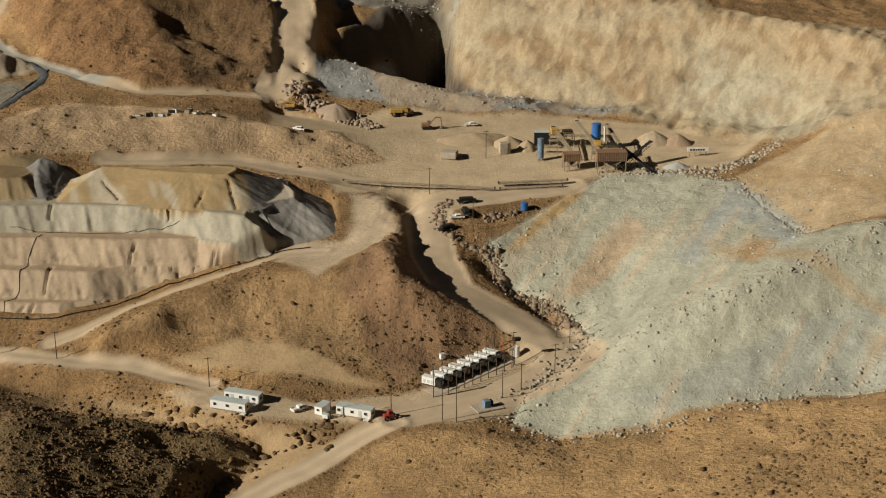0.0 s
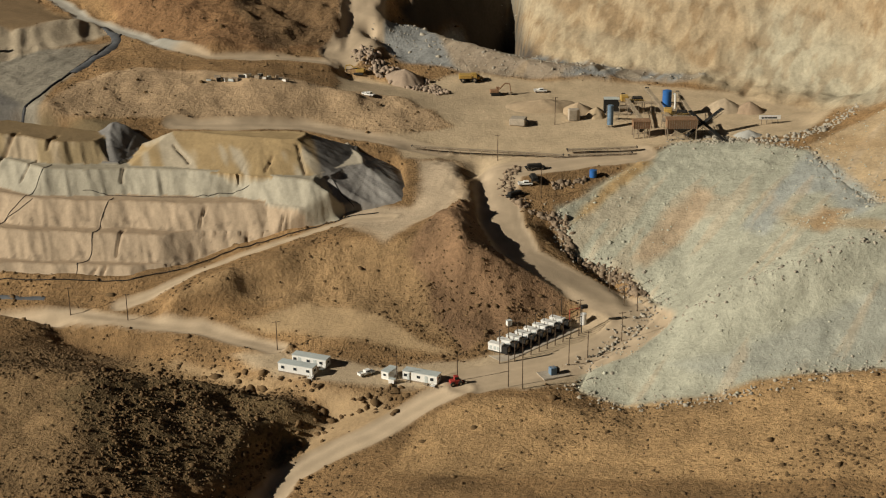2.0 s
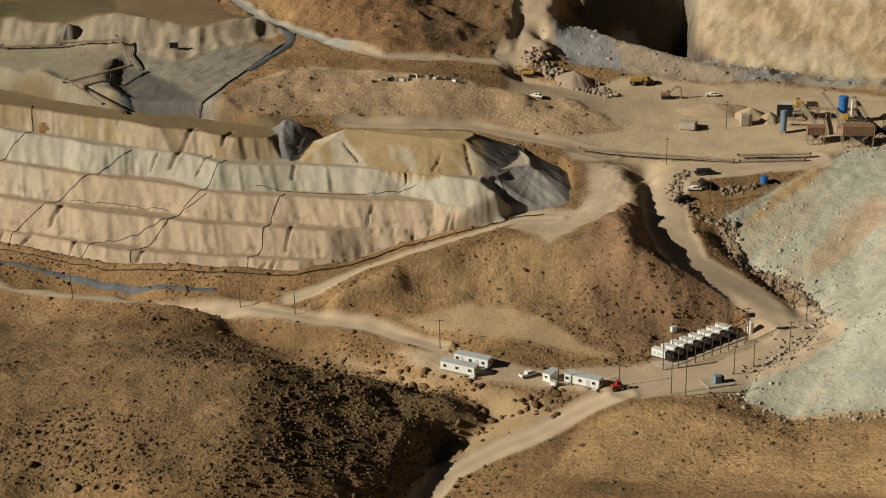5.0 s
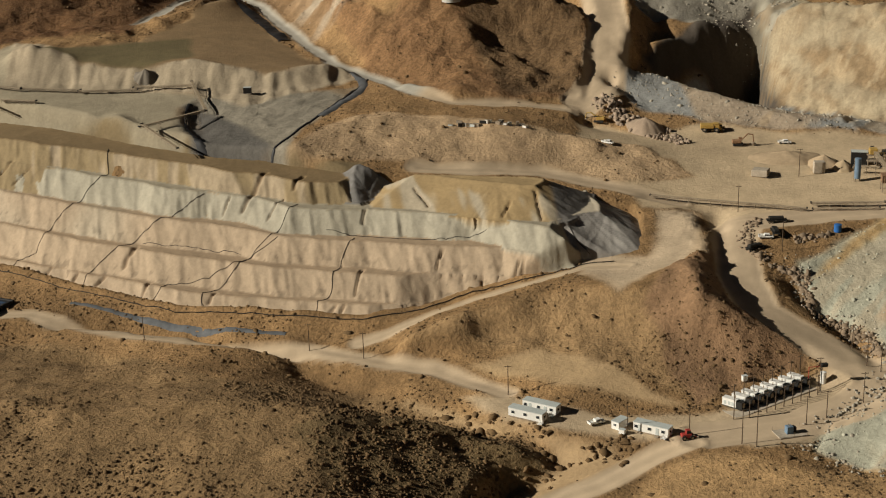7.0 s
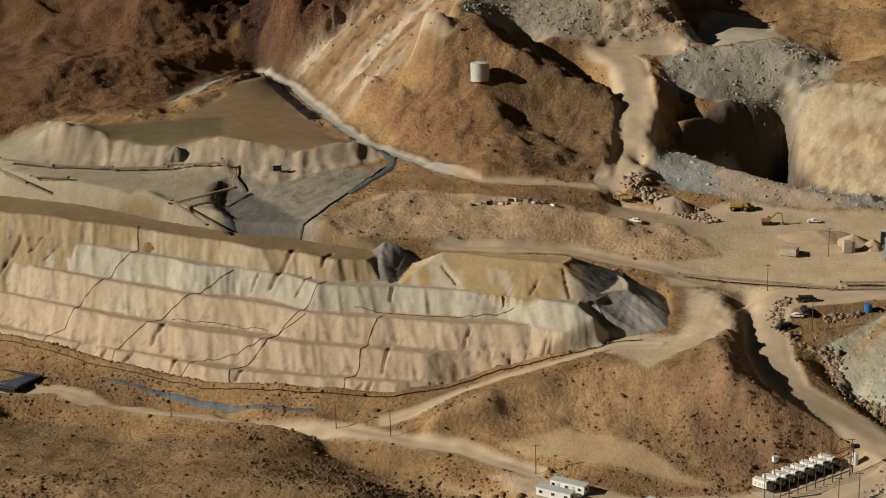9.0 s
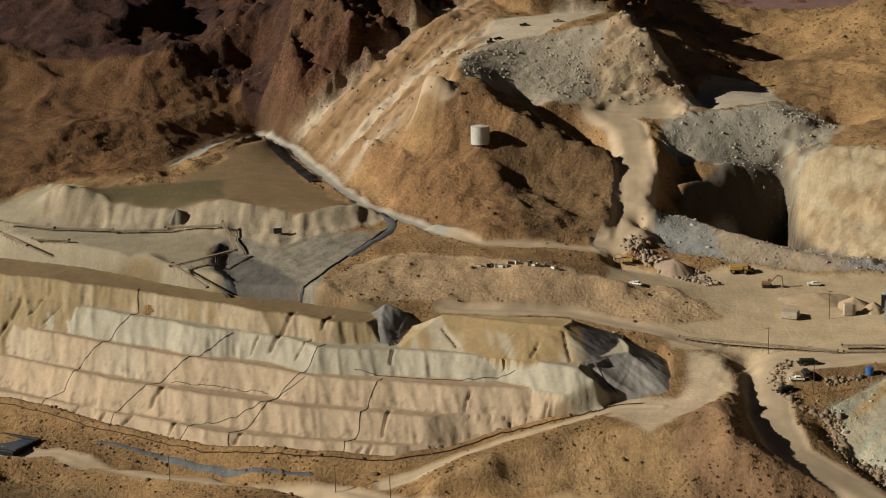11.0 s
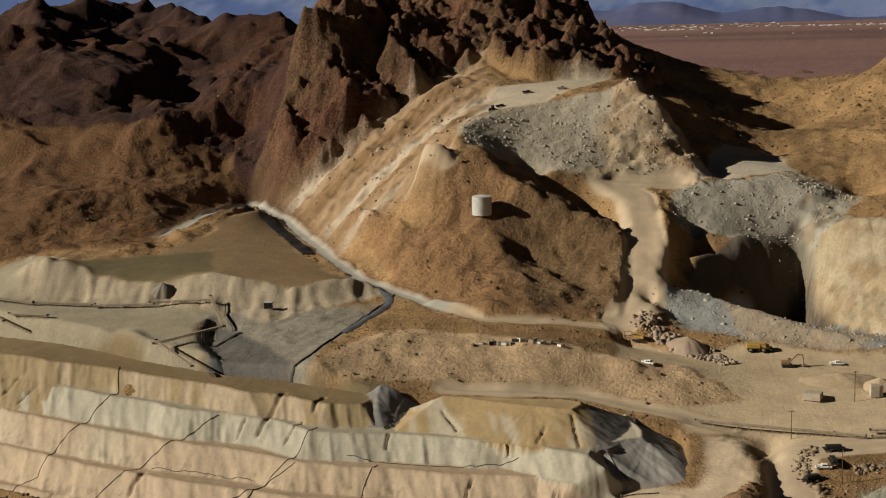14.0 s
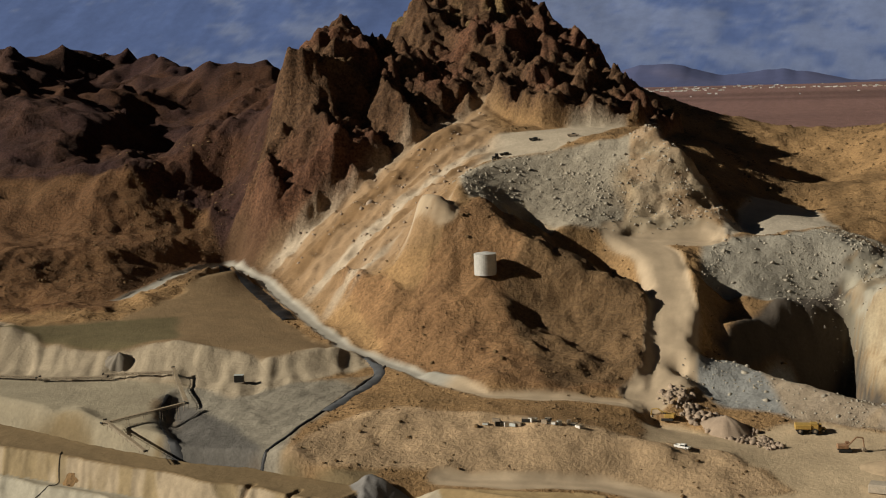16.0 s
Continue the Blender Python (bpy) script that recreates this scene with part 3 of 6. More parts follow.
def pad_survey(x, y):
    """Height of the heap and which of its bodies is on top: 0 to 4 the lifts, 5 tipped end, 6 mound, 7 knob."""
    x, y = np.asarray(x, float), np.asarray(y, float)
    z, who = np.full(np.shape(x), -20.0), np.zeros(np.shape(x), int)
    rise = np.zeros(np.shape(x))
    for k, toe in enumerate(PAD_TOES):
        poly = [(-420, toe[0][1] + (toe[0][0] + 420) * 0.29), *toe, *([HEAP_END_TOE[-1]] if k > 3 else HEAP_END_TOE if k == 0 else [(-60, 466)]), *HEAP_REAR]
        if k == 4:
            poly = [poly[0], *toe, (-139, 500), (-150, 520), *HEAP_REAR[5:]]
        u = x + 0.45 * y
        lobes = 0.8 * fbm(u, y * 0.25, 15, 2, 201 + k, True) + 0.65 * fbm(u, y * 0.3, 5, 2, 211 + k, True) + 0.35 * fbm(u, y * 0.6, 2.2, 2, 221 + k)
        d = edge_distance(poly, x, y) + lobes
        lo, hi = pad_level(k, x), pad_level(k + 1, x)
        f = np.clip(d * 0.95 / (hi - lo), 0, 1)
        w = lo + (hi - lo) * (f + 0.05 * np.sin(np.pi * f)) + 0.22 * np.exp(-((d - (hi - lo) / 0.95 - 0.5) / 0.7) ** 2)
        w = np.where(d > -1.0, w, w + d)
        who, rise, z = np.where(w > z, k, who), np.where(w > z, f, rise), np.maximum(z, w)
    for k, poly, base, up, slope in ((5, TIP_BASE, 21.6, 10.2, 0.46), (6, MOUND_BASE, 31.4, 8.2, 0.48), (7, KNOB_BASE, 32.5, 8.6, 0.62)):
        a = np.arctan2(y - 490, x + (90 if k == 6 else 50 if k == 5 else 138))
        lobes = 0.45 * fbm(a * 22 * (2.5 if k == 6 else 1), 0 * a + k, 5, 3, 231 + k, True) + 0.6 * fbm(x, y, 6, 3, 241 + k)
        d = edge_distance(poly, x, y) + lobes
        if k == 5:
            d = np.where(d > 0, np.minimum(1.9 * beside(TIP_BASE[:4], x, y), beside(TIP_BASE[3:9], x, y)) + lobes, d)
        f = np.clip(d * slope / up, 0, 1)
        w = np.where(d > -1, base + up * f + 0.35 * np.exp(-((d - up / slope) / 0.9) ** 2), -20)
        if k == 7:
            w = w + 2.2 * f * np.exp(-((x + 139) / 5) ** 2)
        who, rise, z = np.where(w > z, k, who), np.where(w > z, f, rise), np.maximum(z, w)
    z = z + 0.12 * fbm(x, y, 3, 3, 251)
    return z, who, rise


def carve(x, y):
    """The washed-out gullies: how deep each place lies in one, 0 to 1."""
    cut = np.zeros(np.shape(x))
    for line, w in GASHES:
        near = (x > min(p[0] for p in line) - 4) & (x < max(p[0] for p in line) + 4) & (y > min(p[1] for p in line) - 4) & (y < max(p[1] for p in line) + 4)
        if near.any():
            cut[near] = np.maximum(cut[near], np.exp(-((beside(line, x[near] + 0.5 * fbm(x[near], y[near], 2.5, 2, 262), y[near]) / w) ** 2)))
    return cut


PAD_OUTLINE = [(-420, 503), *PAD_TOES[0], *HEAP_END_TOE, *HEAP_REAR]
TOE_TRACK = [(-124, 420, 6), (-105, 429, 9), (-88, 439, 13), (-70, 447, 17), (-54, 458, 20), (-40, 457, 22)]
ROADS = ((CAMP_ROAD, 3.6), (ENTRANCE_ROAD + ENTRANCE_FAR, 4.5), (HAUL_ROAD, 8), (PAD_ROAD, 5), (WHITE_ROAD, 3.4), (UPPER_ROAD, 9.5), (SPUR_ROAD, 5), (TOE_TRACK, 2.6))
GRAVEL = np.array((0.49, 0.38, 0.255)), np.array((0.42, 0.39, 0.325))
TINTS = {
    "flat": (0.50, 0.385, 0.245), "apron": (0.50, 0.39, 0.265), "camp": (0.48, 0.37, 0.24), "dump": (0.42, 0.41, 0.315), "rubble": (0.46, 0.34, 0.20),
    "wall": (0.41, 0.315, 0.195), "berm": (0.31, 0.31, 0.29), "berm_east": (0.29, 0.295, 0.285), "bench_face": (0.38, 0.33, 0.25),
    "bench_pink": (0.45, 0.32, 0.20), "shelf_face": (0.34, 0.31, 0.25), "bench_top": (0.50, 0.42, 0.31), "shelf_top": (0.50, 0.43, 0.33),
    "peak": (0.118, 0.066, 0.035), "talus": (0.35, 0.235, 0.135), "upper_pad": (0.25, 0.17, 0.09), "mine_flat": (0.345, 0.295, 0.205),
    # pit: rock tint taken near black to carry the hollow's shade
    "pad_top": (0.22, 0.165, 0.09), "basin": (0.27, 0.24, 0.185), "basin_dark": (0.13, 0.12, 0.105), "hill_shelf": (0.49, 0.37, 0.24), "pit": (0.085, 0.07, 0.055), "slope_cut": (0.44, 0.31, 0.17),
    # shade_scrub: dark growth, with the slope's shade mixed into its tint
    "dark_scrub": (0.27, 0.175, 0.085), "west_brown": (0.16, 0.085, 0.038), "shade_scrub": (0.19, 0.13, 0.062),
    "upper_slope": (0.40, 0.325, 0.225), "red_ridge": (0.45, 0.315, 0.185), "south_slope": (0.43, 0.275, 0.13), "brown_hill": (0.37, 0.24, 0.118),
    # dark_bank, tank_shade: brown slopes tinted darker for the shade on their east sides
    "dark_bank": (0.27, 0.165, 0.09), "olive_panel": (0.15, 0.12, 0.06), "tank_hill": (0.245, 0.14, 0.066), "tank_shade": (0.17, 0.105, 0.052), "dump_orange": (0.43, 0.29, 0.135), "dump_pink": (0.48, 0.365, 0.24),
    "dump_blue": (0.385, 0.395, 0.35), "dump_rust": (0.43, 0.30, 0.17), "dump_green": (0.39, 0.39, 0.32), "wall_green": (0.42, 0.37, 0.26), "wash_sand": (0.43, 0.30, 0.165),
}
SHRUBBY = {"dark_scrub": 1.6, "shade_scrub": 1.6, "west_brown": 1.0, "south_slope": 1.0, "brown_hill": 0.9, "dark_bank": 0.7, "red_ridge": 0.5, "tank_hill": 0.9, "tank_shade": 0.9}
ROUGH = {"flat": 0.15, "apron": 0.15, "camp": 0.1, "dump": 0.35, "rubble": 0.6, "wall": 1.6, "berm": 0.9, "berm_east": 0.9, "bench_face": 1.0, "bench_pink": 2.0,
         "shelf_face": 1.0, "bench_top": 0.3, "shelf_top": 0.3, "peak": 9.0, "talus": 1.6, "upper_pad": 0.15, "mine_flat": 0.3, "pad_top": 0.2,
         "basin": 0.8, "basin_dark": 1.0, "hill_shelf": 0.2, "pit": 2.0, "slope_cut": 0.8, "dark_scrub": 1.6, "west_brown": 1.8, "shade_scrub": 1.8, "upper_slope": 0.35, "red_ridge": 1.8, "south_slope": 1.3, "brown_hill": 2.5, "dark_bank": 2.8, "olive_panel": 0.15, "tank_hill": 2.8, "tank_shade": 2.8, "dump_orange": 0.35, "dump_pink": 0.35, "dump_blue": 0.45, "dump_rust": 0.35, "dump_green": 0.4, "wall_green": 1.4, "wash_sand": 0.8}


def survey(x, y, bare=False):
    """Height, colour and the share of dry scrub of the ground at these places."""
    x, y = np.asarray(x, float), np.asarray(y, float)
    z = height(x, y)
    wx, wy = x + 3 * fbm(x, y, 14, 3, 11), y + 3 * fbm(x, y, 14, 3, 12)
    big, mid = fbm(x, y, 90, 3, 3), fbm(x, y, 22, 3, 4)
    rusty = 0.6 * fbm(x, y, 12, 5, 5) + 0.6 * fbm(wx, wy, 38, 4, 73)
    col = np.array((0.285, 0.175, 0.08)) * (1 + 0.25 * mid + 0.2 * big + 0.5 * rusty)[..., None]
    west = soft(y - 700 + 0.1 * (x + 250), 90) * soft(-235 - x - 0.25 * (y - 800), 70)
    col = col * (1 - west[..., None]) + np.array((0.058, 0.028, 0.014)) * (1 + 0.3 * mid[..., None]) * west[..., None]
    far = plain_share(x, y)
    col = col * (1 - far[..., None]) + np.array((0.235, 0.135, 0.115)) * (1 + 0.16 * fbm(x * 0.25, y, 160, 4, 6) - 0.35 * soft(fbm(x * 0.10, y, 190, 3, 71) - 0.12, 0.2))[..., None] * far[..., None]
    rough = (1.1 + 1.6 * soft(y - 590, 60) + 4.5 * west) * (1 - far)
    scrub, cones, slides, walls, tips, crags = np.ones(np.shape(x)), np.zeros(np.shape(x)), np.zeros(np.shape(x)), np.zeros(np.shape(x)), np.zeros(np.shape(x)), west * (1 - far) * 0.42
    for name, poly in ZONES.items():
        px, py = zip(*poly)
        near = (x > min(px) - 12) & (x < max(px) + 12) & (y > min(py) - 12) & (y < max(py) + 12)
        if not near.any():
            continue
        m = np.zeros(np.shape(x))
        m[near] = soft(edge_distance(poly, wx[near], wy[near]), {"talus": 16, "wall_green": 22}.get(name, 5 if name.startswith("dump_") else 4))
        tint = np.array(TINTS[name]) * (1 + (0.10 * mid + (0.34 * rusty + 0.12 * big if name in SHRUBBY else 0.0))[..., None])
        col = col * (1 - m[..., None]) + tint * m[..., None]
        rough = rough * (1 - m) + ROUGH[name] * m
        scrub = scrub * (1 - m) + SHRUBBY.get(name, 0.0) * m
        walls = np.maximum(walls, m) if name in ("wall", "wall_green", "bench_pink") else walls
        tips = np.maximum(tips, m) if name.startswith("dump") or name in ("rubble", "bench_face", "shelf_face", "berm", "basin", "basin_dark") else tips
        slides = m if name == "talus" else slides
        cones = m if name == "upper_slope" else cones
        crags = crags * (1 - m) + {"peak": 1.0, "west_brown": 0.22, "tank_hill": 0.2, "tank_shade": 0.28}.get(name, 0.0) * m
    way = np.zeros(np.shape(x))
    ruts = np.zeros(np.shape(x))
    for line, w in ROADS:
        d = beside(line, wx * 0.4 + x * 0.6, wy * 0.4 + y * 0.6)
        way = np.maximum(way, soft(w - d, 2.0))
        z = z + 0.75 * np.exp(-(((d - w - 0.4) / 0.8) ** 2)) * (0.6 + 0.6 * mid)
        ruts = ruts + 0.10 * np.exp(-(((d - 0.45 * w) / 0.7) ** 2)) - 0.06 * np.exp(-((d / 1.0) ** 2))
    col = col * (1 - way[..., None]) + (GRAVEL[0] + (GRAVEL[1] - GRAVEL[0]) * soft(12 - beside(WHITE_ROAD[3:], x, y), 8)[..., None]) * (1 + 0.05 * mid[..., None] + ruts[..., None]) * way[..., None]
    rough, scrub = rough * (1 - 0.9 * way), scrub * (1 - way)
    gully = fbm(x, y, 30, 4, 21, True)
    lump = 0.55 * gully + 0.45 * fbm(x, y, 7, 3, 41)
    crags = crags * soft(beside(WHITE_ROAD, x, y) - 14, 24)
    z = z + 0.5 * np.clip(scrub, 0, 1) * np.clip(0.3 + rusty, 0, 1) * fbm(x, y, 4.2, 3, 48, True)
    z = z + np.minimum(rough, 3.0) * lump * (1 - crags)
    wx2, wy2 = x + 9 * fbm(x, y, 30, 3, 45), y + 9 * fbm(x, y, 30, 3, 46)
    z = z + west * (1 - far) * soft(beside(WHITE_ROAD, x, y) - 45, 60) * 28.0 * (fbm(wx2, wy2, 130, 3, 30, True) - 0.15)
    z = z + crags * (11.0 * fbm(wx2, wy2, 95, 3, 31, True) + 14.0 * fbm(wx2, wy2, 38, 5, 33, True) + 3.0 * fbm(wx2, wy2, 13, 4, 34, True) + 9.0 * (0.5 - cells(wx2, wy2, 17, 34)) + 5.0 * (0.5 - cells(x + 0.4 * wx2, y + 0.4 * wy2, 9.5, 75)) + 2.0 * (0.5 - cells(x, y, 3.8, 82)))
    tower = soft(fbm(wx2, wy2, 30, 3, 51) + 0.02, 0.16) + 0.6 * soft(fbm(x, y, 13, 2, 52), 0.2) - 0.8
    z = z + np.where(crags > 0.8, crags, 0) * 3.2 * tower
    ledge = soft(z - 166, 24) * soft(fbm(wx2, wy2, 21, 4, 53) - 0.24, 0.35) * np.clip(crags, 0, 1) * soft(x + 330, 120)
    col = col * (1 - ledge[..., None]) + np.array((0.19, 0.125, 0.058)) * (1 + 0.3 * mid[..., None]) * ledge[..., None]
    ruddy = soft(-fbm(x, y, 34, 3, 54) - 0.1, 0.4) * np.clip(crags, 0, 1)
    col = col * (1 - 0.6 * ruddy[..., None]) + np.array((0.15, 0.065, 0.038)) * 0.6 * ruddy[..., None]
    run = 0.89 * x - 0.45 * y
    z = z + walls * (1.5 * (0.5 - cells(run + 2 * mid, 1.2 * z, 6.5, 35)) + 0.8 * (0.5 - cells(run, 1.3 * z, 2.9, 74)) + 1.3 * fbm(x, y, 13, 4, 36, True) + 0.7 * np.sin(z * 0.55 + 2 * big + 1.5 * mid))
    strokes = walls * soft(fbm(run, 0.9 * z, 4.0, 3, 72) - 0.12, 0.22)
    col = col * (1 - 0.65 * strokes[..., None]) + np.array((0.25, 0.165, 0.085)) * 0.65 * strokes[..., None]
    z = z + tips * 0.35 * fbm(x, y, 2.6, 2, 37)
    z = z + cones * (1.0 * fbm(x + 0.3 * y, 0.2 * y, 7, 2, 76, True) + 0.5 * fbm(x + 0.3 * y, 0.3 * y, 4, 2, 77))
    z = z + 4.5 * np.exp(-((beside(PIT_RIM, x, y) / 8) ** 2)) * fbm(x, y, 11, 3, 78) + 3.0 * np.exp(-((beside(PIT_PROW, x, y) / 9) ** 2)) * fbm(x, y, 9, 3, 81) + 1.2 * np.exp(-((beside(RAVINE_LIP, x, y) / 6) ** 2)) * fbm(x, y, 6, 3, 79, True)
    z = z + 1.6 * np.exp(-((np.minimum(beside(TANK_CREST, x, y), beside(BENCH_SIDE, x, y)) / 8) ** 2)) * fbm(x, y, 7, 3, 80, True)
    chute = fbm(0.83 * x - 0.56 * y + 1.2 * rusty, 0.05 * (0.56 * x + 0.83 * y), 15, 4, 47) + 0.15 * rusty
    z = z + slides * (-3.4 * chute + 2.4 * fbm(x, y, 9, 4, 59, True))
    pale = slides * soft(chute - 0.12, 0.16)
    col = col * (1 - pale[..., None]) + np.array((0.47, 0.38, 0.275)) * pale[..., None]
    dim = slides * soft(-0.15 - chute, 0.3)
    col = col * (1 - dim[..., None]) + np.array((0.23, 0.14, 0.068)) * dim[..., None]
    tiplines = fbm(0.85 * x - 0.5 * y, 0.10 * (0.5 * x + 0.85 * y), 4.5, 3, 49)
    z = z + 0.28 * tips * tiplines
    col = col * (1 + 0.2 * (tips * tiplines)[..., None])
    seam = tips * soft(tiplines + 0.5 * fbm(x, y, 40, 2, 83) - 0.34, 0.2) * soft(x, 10)
    col = col * (1 - 0.5 * seam[..., None]) + np.array((0.47, 0.37, 0.25)) * 0.5 * seam[..., None]
    stain = tips * soft(fbm(x + 0.6 * y, 0.35 * (y - 0.6 * x), 24, 3, 38) - 0.30, 0.25)
    col = col * (1 - 0.55 * stain[..., None]) + np.array((0.43, 0.29, 0.15)) * 0.55 * stain[..., None]
    bands = walls * soft(fbm(0.4 * x + 0.2 * y, z, 9, 3, 39) - 0.1, 0.5)
    col = col * (1 - 0.35 * bands[..., None]) + np.array((0.44, 0.40, 0.29)) * 0.35 * bands[..., None]
    col = col * (1 + 0.14 * fbm(x, y, 4.2, 2, 43))[..., None]
    if not bare:
        z = z - 11.0 * soft(edge_distance(PAD_OUTLINE, x, y) - 3 - 6 * soft(x + 72, 24), 5)
        for name in ("dump", "rubble"):
            z = z - 3.0 * soft(edge_distance(ZONES[name], x, y) - 4, 3)
    calm = np.clip(1.0 - 0.75 * way - 0.5 * tips - 0.5 * walls - 0.66 * np.clip(1 - scrub - walls - tips - crags, 0, 1) + 1.3 * crags, 0.10, 2.4)
    return z, np.concatenate([np.clip(col, 0.02, 0.8), calm[..., None]], -1), scrub


def ground_z(x, y):
    return float(survey(np.array([x]), np.array([y]), True)[0][0])


def spread(*spans):
    return np.unique(np.concatenate([np.arange(a, b, s) for a, b, s in spans]))


def sheet_mesh(name, x, y, z, col, mat, mask=None):
    """A mesh over a grid of points (rows, columns) with a colour at each."""
    ny, nx = x.shape
    i = np.arange(ny * nx).reshape(ny, nx)
    quads = np.stack([i[:-1, :-1], i[:-1, 1:], i[1:, 1:], i[1:, :-1]], -1).reshape(-1, 4)
    if mask is not None:
        quads = quads[mask.ravel()]
        used, quads = np.unique(quads, return_inverse=True)
        quads = quads.reshape(-1, 4)
        x, y, z = x.ravel()[used][None], y.ravel()[used][None], z.ravel()[used][None]
        col = None if col is None else col.reshape(-1, col.shape[-1])[used][None]
        ny, nx = x.shape
    me = bpy.data.meshes.new(name)
    me.vertices.add(nx * ny)
    me.vertices.foreach_set("co", np.stack([x, y, z], -1).astype(np.float32).ravel())
    me.loops.add(quads.size)
    me.loops.foreach_set("vertex_index", quads.ravel().astype(np.int32))
    me.polygons.add(len(quads))
    me.polygons.foreach_set("loop_start", np.arange(0, quads.size, 4, dtype=np.int32))
    me.polygons.foreach_set("use_smooth", np.ones(len(quads), bool))
    me.update(calc_edges=True)
    if col is not None:
        a = me.attributes.new("tint", "FLOAT_COLOR", "POINT")
        a.data.foreach_set("color", (col if col.shape[-1] == 4 else np.concatenate([col, np.full((*x.shape, 1), 0.6)], -1)).astype(np.float32).ravel())
    me.materials.append(mat)
    return me


gx = spread((-4800, -1000, 240), (-1000, -640, 30), (-640, -360, 2.6), (-360, 190, 1.1), (190, 320, 4), (320, 1000, 40), (1000, 4801, 240))
gy = spread((-600, 200, 80), (200, 285, 8), (285, 730, 1.1), (730, 1000, 1.4), (1000, 1330, 4), (1330, 2000, 30), (2000, 4861, 130))
mx, my = np.meshgrid(gx, gy)
mz, mcol, mscrub = survey(mx, my)
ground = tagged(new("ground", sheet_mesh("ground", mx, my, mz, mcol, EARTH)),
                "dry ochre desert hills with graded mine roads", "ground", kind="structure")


def part_of(name, me, parent):
    ob = new(name, me)
    ob.parent = parent
    return ob


def tipped(name, zone, label, category, bands=()):
    """A tipped heap over its outline on the plan, its rim sunk into the ground."""
    px, py = zip(*ZONES[zone])
    x, y = np.meshgrid(np.arange(min(px) - 4, max(px) + 4, 1.2), np.arange(min(py) - 4, max(py) + 4, 1.2))
    z, col, _ = survey(x, y, True)
    d = edge_distance(ZONES[zone], x, y)
    z = z + 0.25 - 3.0 * soft(-d - 0.5, 3)
    near = d > -3.4
    mask = near[:-1, :-1] & near[1:, :-1] & near[:-1, 1:] & near[1:, 1:]
    top = tagged(new(name), label, category)
    rest = mask.copy()
    cx, cy = (x[:-1, :-1] + x[1:, 1:]) / 2, (y[:-1, :-1] + y[1:, 1:]) / 2
    for sub, what in bands:
        m = rest & inside(ZONES[sub], cx, cy)
        rest &= ~m
        part_of(what, sheet_mesh(what, x, y, z, col, EARTH, m), top)
    part_of("face", sheet_mesh("face", x, y, z, col, EARTH, rest), top)
    return top


tipped("waste_dump", "dump", "pale grey-green tipped waste rock dump beside the haul road", "waste dump",
       (("dump_orange", "ochre_streak"), ("dump_pink", "pink_streak"), ("dump_rust", "rust_streak"), ("dump_blue", "fines_band"), ("dump_green", "lower_lobe")))
tipped("rubble_bank", "rubble", "orange tan bank of tipped rubble over the dump", "rubble bank")


def along(line, n):
    """n points evenly along a line."""
    line = np.array(line, float)
    s = np.arange(len(line))
    t = np.linspace(0, s[-1], n)
    bend = np.stack([np.interp(t, s, line[:, k]) for k in range(3)], -1)
    w = max(1, n // len(line))
    wide = np.concatenate([2 * bend[:1] - bend[w:0:-1], bend, 2 * bend[-1:] - bend[-2:-w - 2:-1]])
    return np.stack([np.convolve(wide[:, k], np.ones(2 * w + 1) / (2 * w + 1), "valid") for k in range(3)], -1)


# the benched heap: five lifts, each a tipped slope and a narrow berm, with tipped piles on its east end
px, py = np.meshgrid(np.arange(-372, -24, 0.6), np.arange(424, 560, 0.6))
pz, who, rise = pad_survey(px, py)
cut = carve(px, py)
pz = pz - 1.1 * cut
pink, pale, olive, brown = (np.array(c) for c in ((0.475, 0.365, 0.25), (0.43, 0.395, 0.305), (0.33, 0.25, 0.14), (0.235, 0.165, 0.085)))
u = px + 0.45 * py
patch, streak = fbm(px, py, 26, 3, 53), fbm(u, py * 0.22, 5.5, 3, 54)
a = px + 10 * patch
pale_m = np.where(who == 3, 0.95 * soft(pz - pad_level(3, px) + 0.3, 1.6), np.where(who == 2, 0.55 * soft(fbm(px, py, 40, 2, 58) + 0.004 * (-200 - px), 0.6), 0.0)) + np.where(who == 4, 0.25, 0)
tint = pink * (1 - pale_m[..., None]) + pale * pale_m[..., None]
olive_m = np.where(who == 4, 0.35 + 0.65 * soft(-streak - 0.05 + 0.4 * patch + 0.4 * soft(-240 - px, 30), 0.3), 0.0)[..., None]
tint = tint * (1 - olive_m) + olive * olive_m
top_m = (np.where(who == 4, soft(rise - 0.97, 0.05), 0.0))[..., None]
tint = tint * (1 - top_m) + brown * top_m
mound_m = (who == 6)[..., None]
ochre = soft(fbm(u, py * 0.2, 6, 3, 60) + 0.35 * soft(rise - 0.75, 0.3) - 0.02, 0.35)[..., None]
tint = np.where(mound_m, np.array((0.46, 0.39, 0.28)) * (1 - ochre) + np.array((0.37, 0.265, 0.135)) * ochre, tint)
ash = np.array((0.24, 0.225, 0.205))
# Mound's east side: grey ore, darkened further for the shade it lies in.
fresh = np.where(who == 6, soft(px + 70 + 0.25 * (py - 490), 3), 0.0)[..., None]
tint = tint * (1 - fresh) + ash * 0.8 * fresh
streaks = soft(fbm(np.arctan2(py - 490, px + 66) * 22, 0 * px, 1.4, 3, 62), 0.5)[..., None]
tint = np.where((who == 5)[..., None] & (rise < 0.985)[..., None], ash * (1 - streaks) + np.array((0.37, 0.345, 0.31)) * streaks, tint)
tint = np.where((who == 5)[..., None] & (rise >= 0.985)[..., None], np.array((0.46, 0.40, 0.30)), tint)
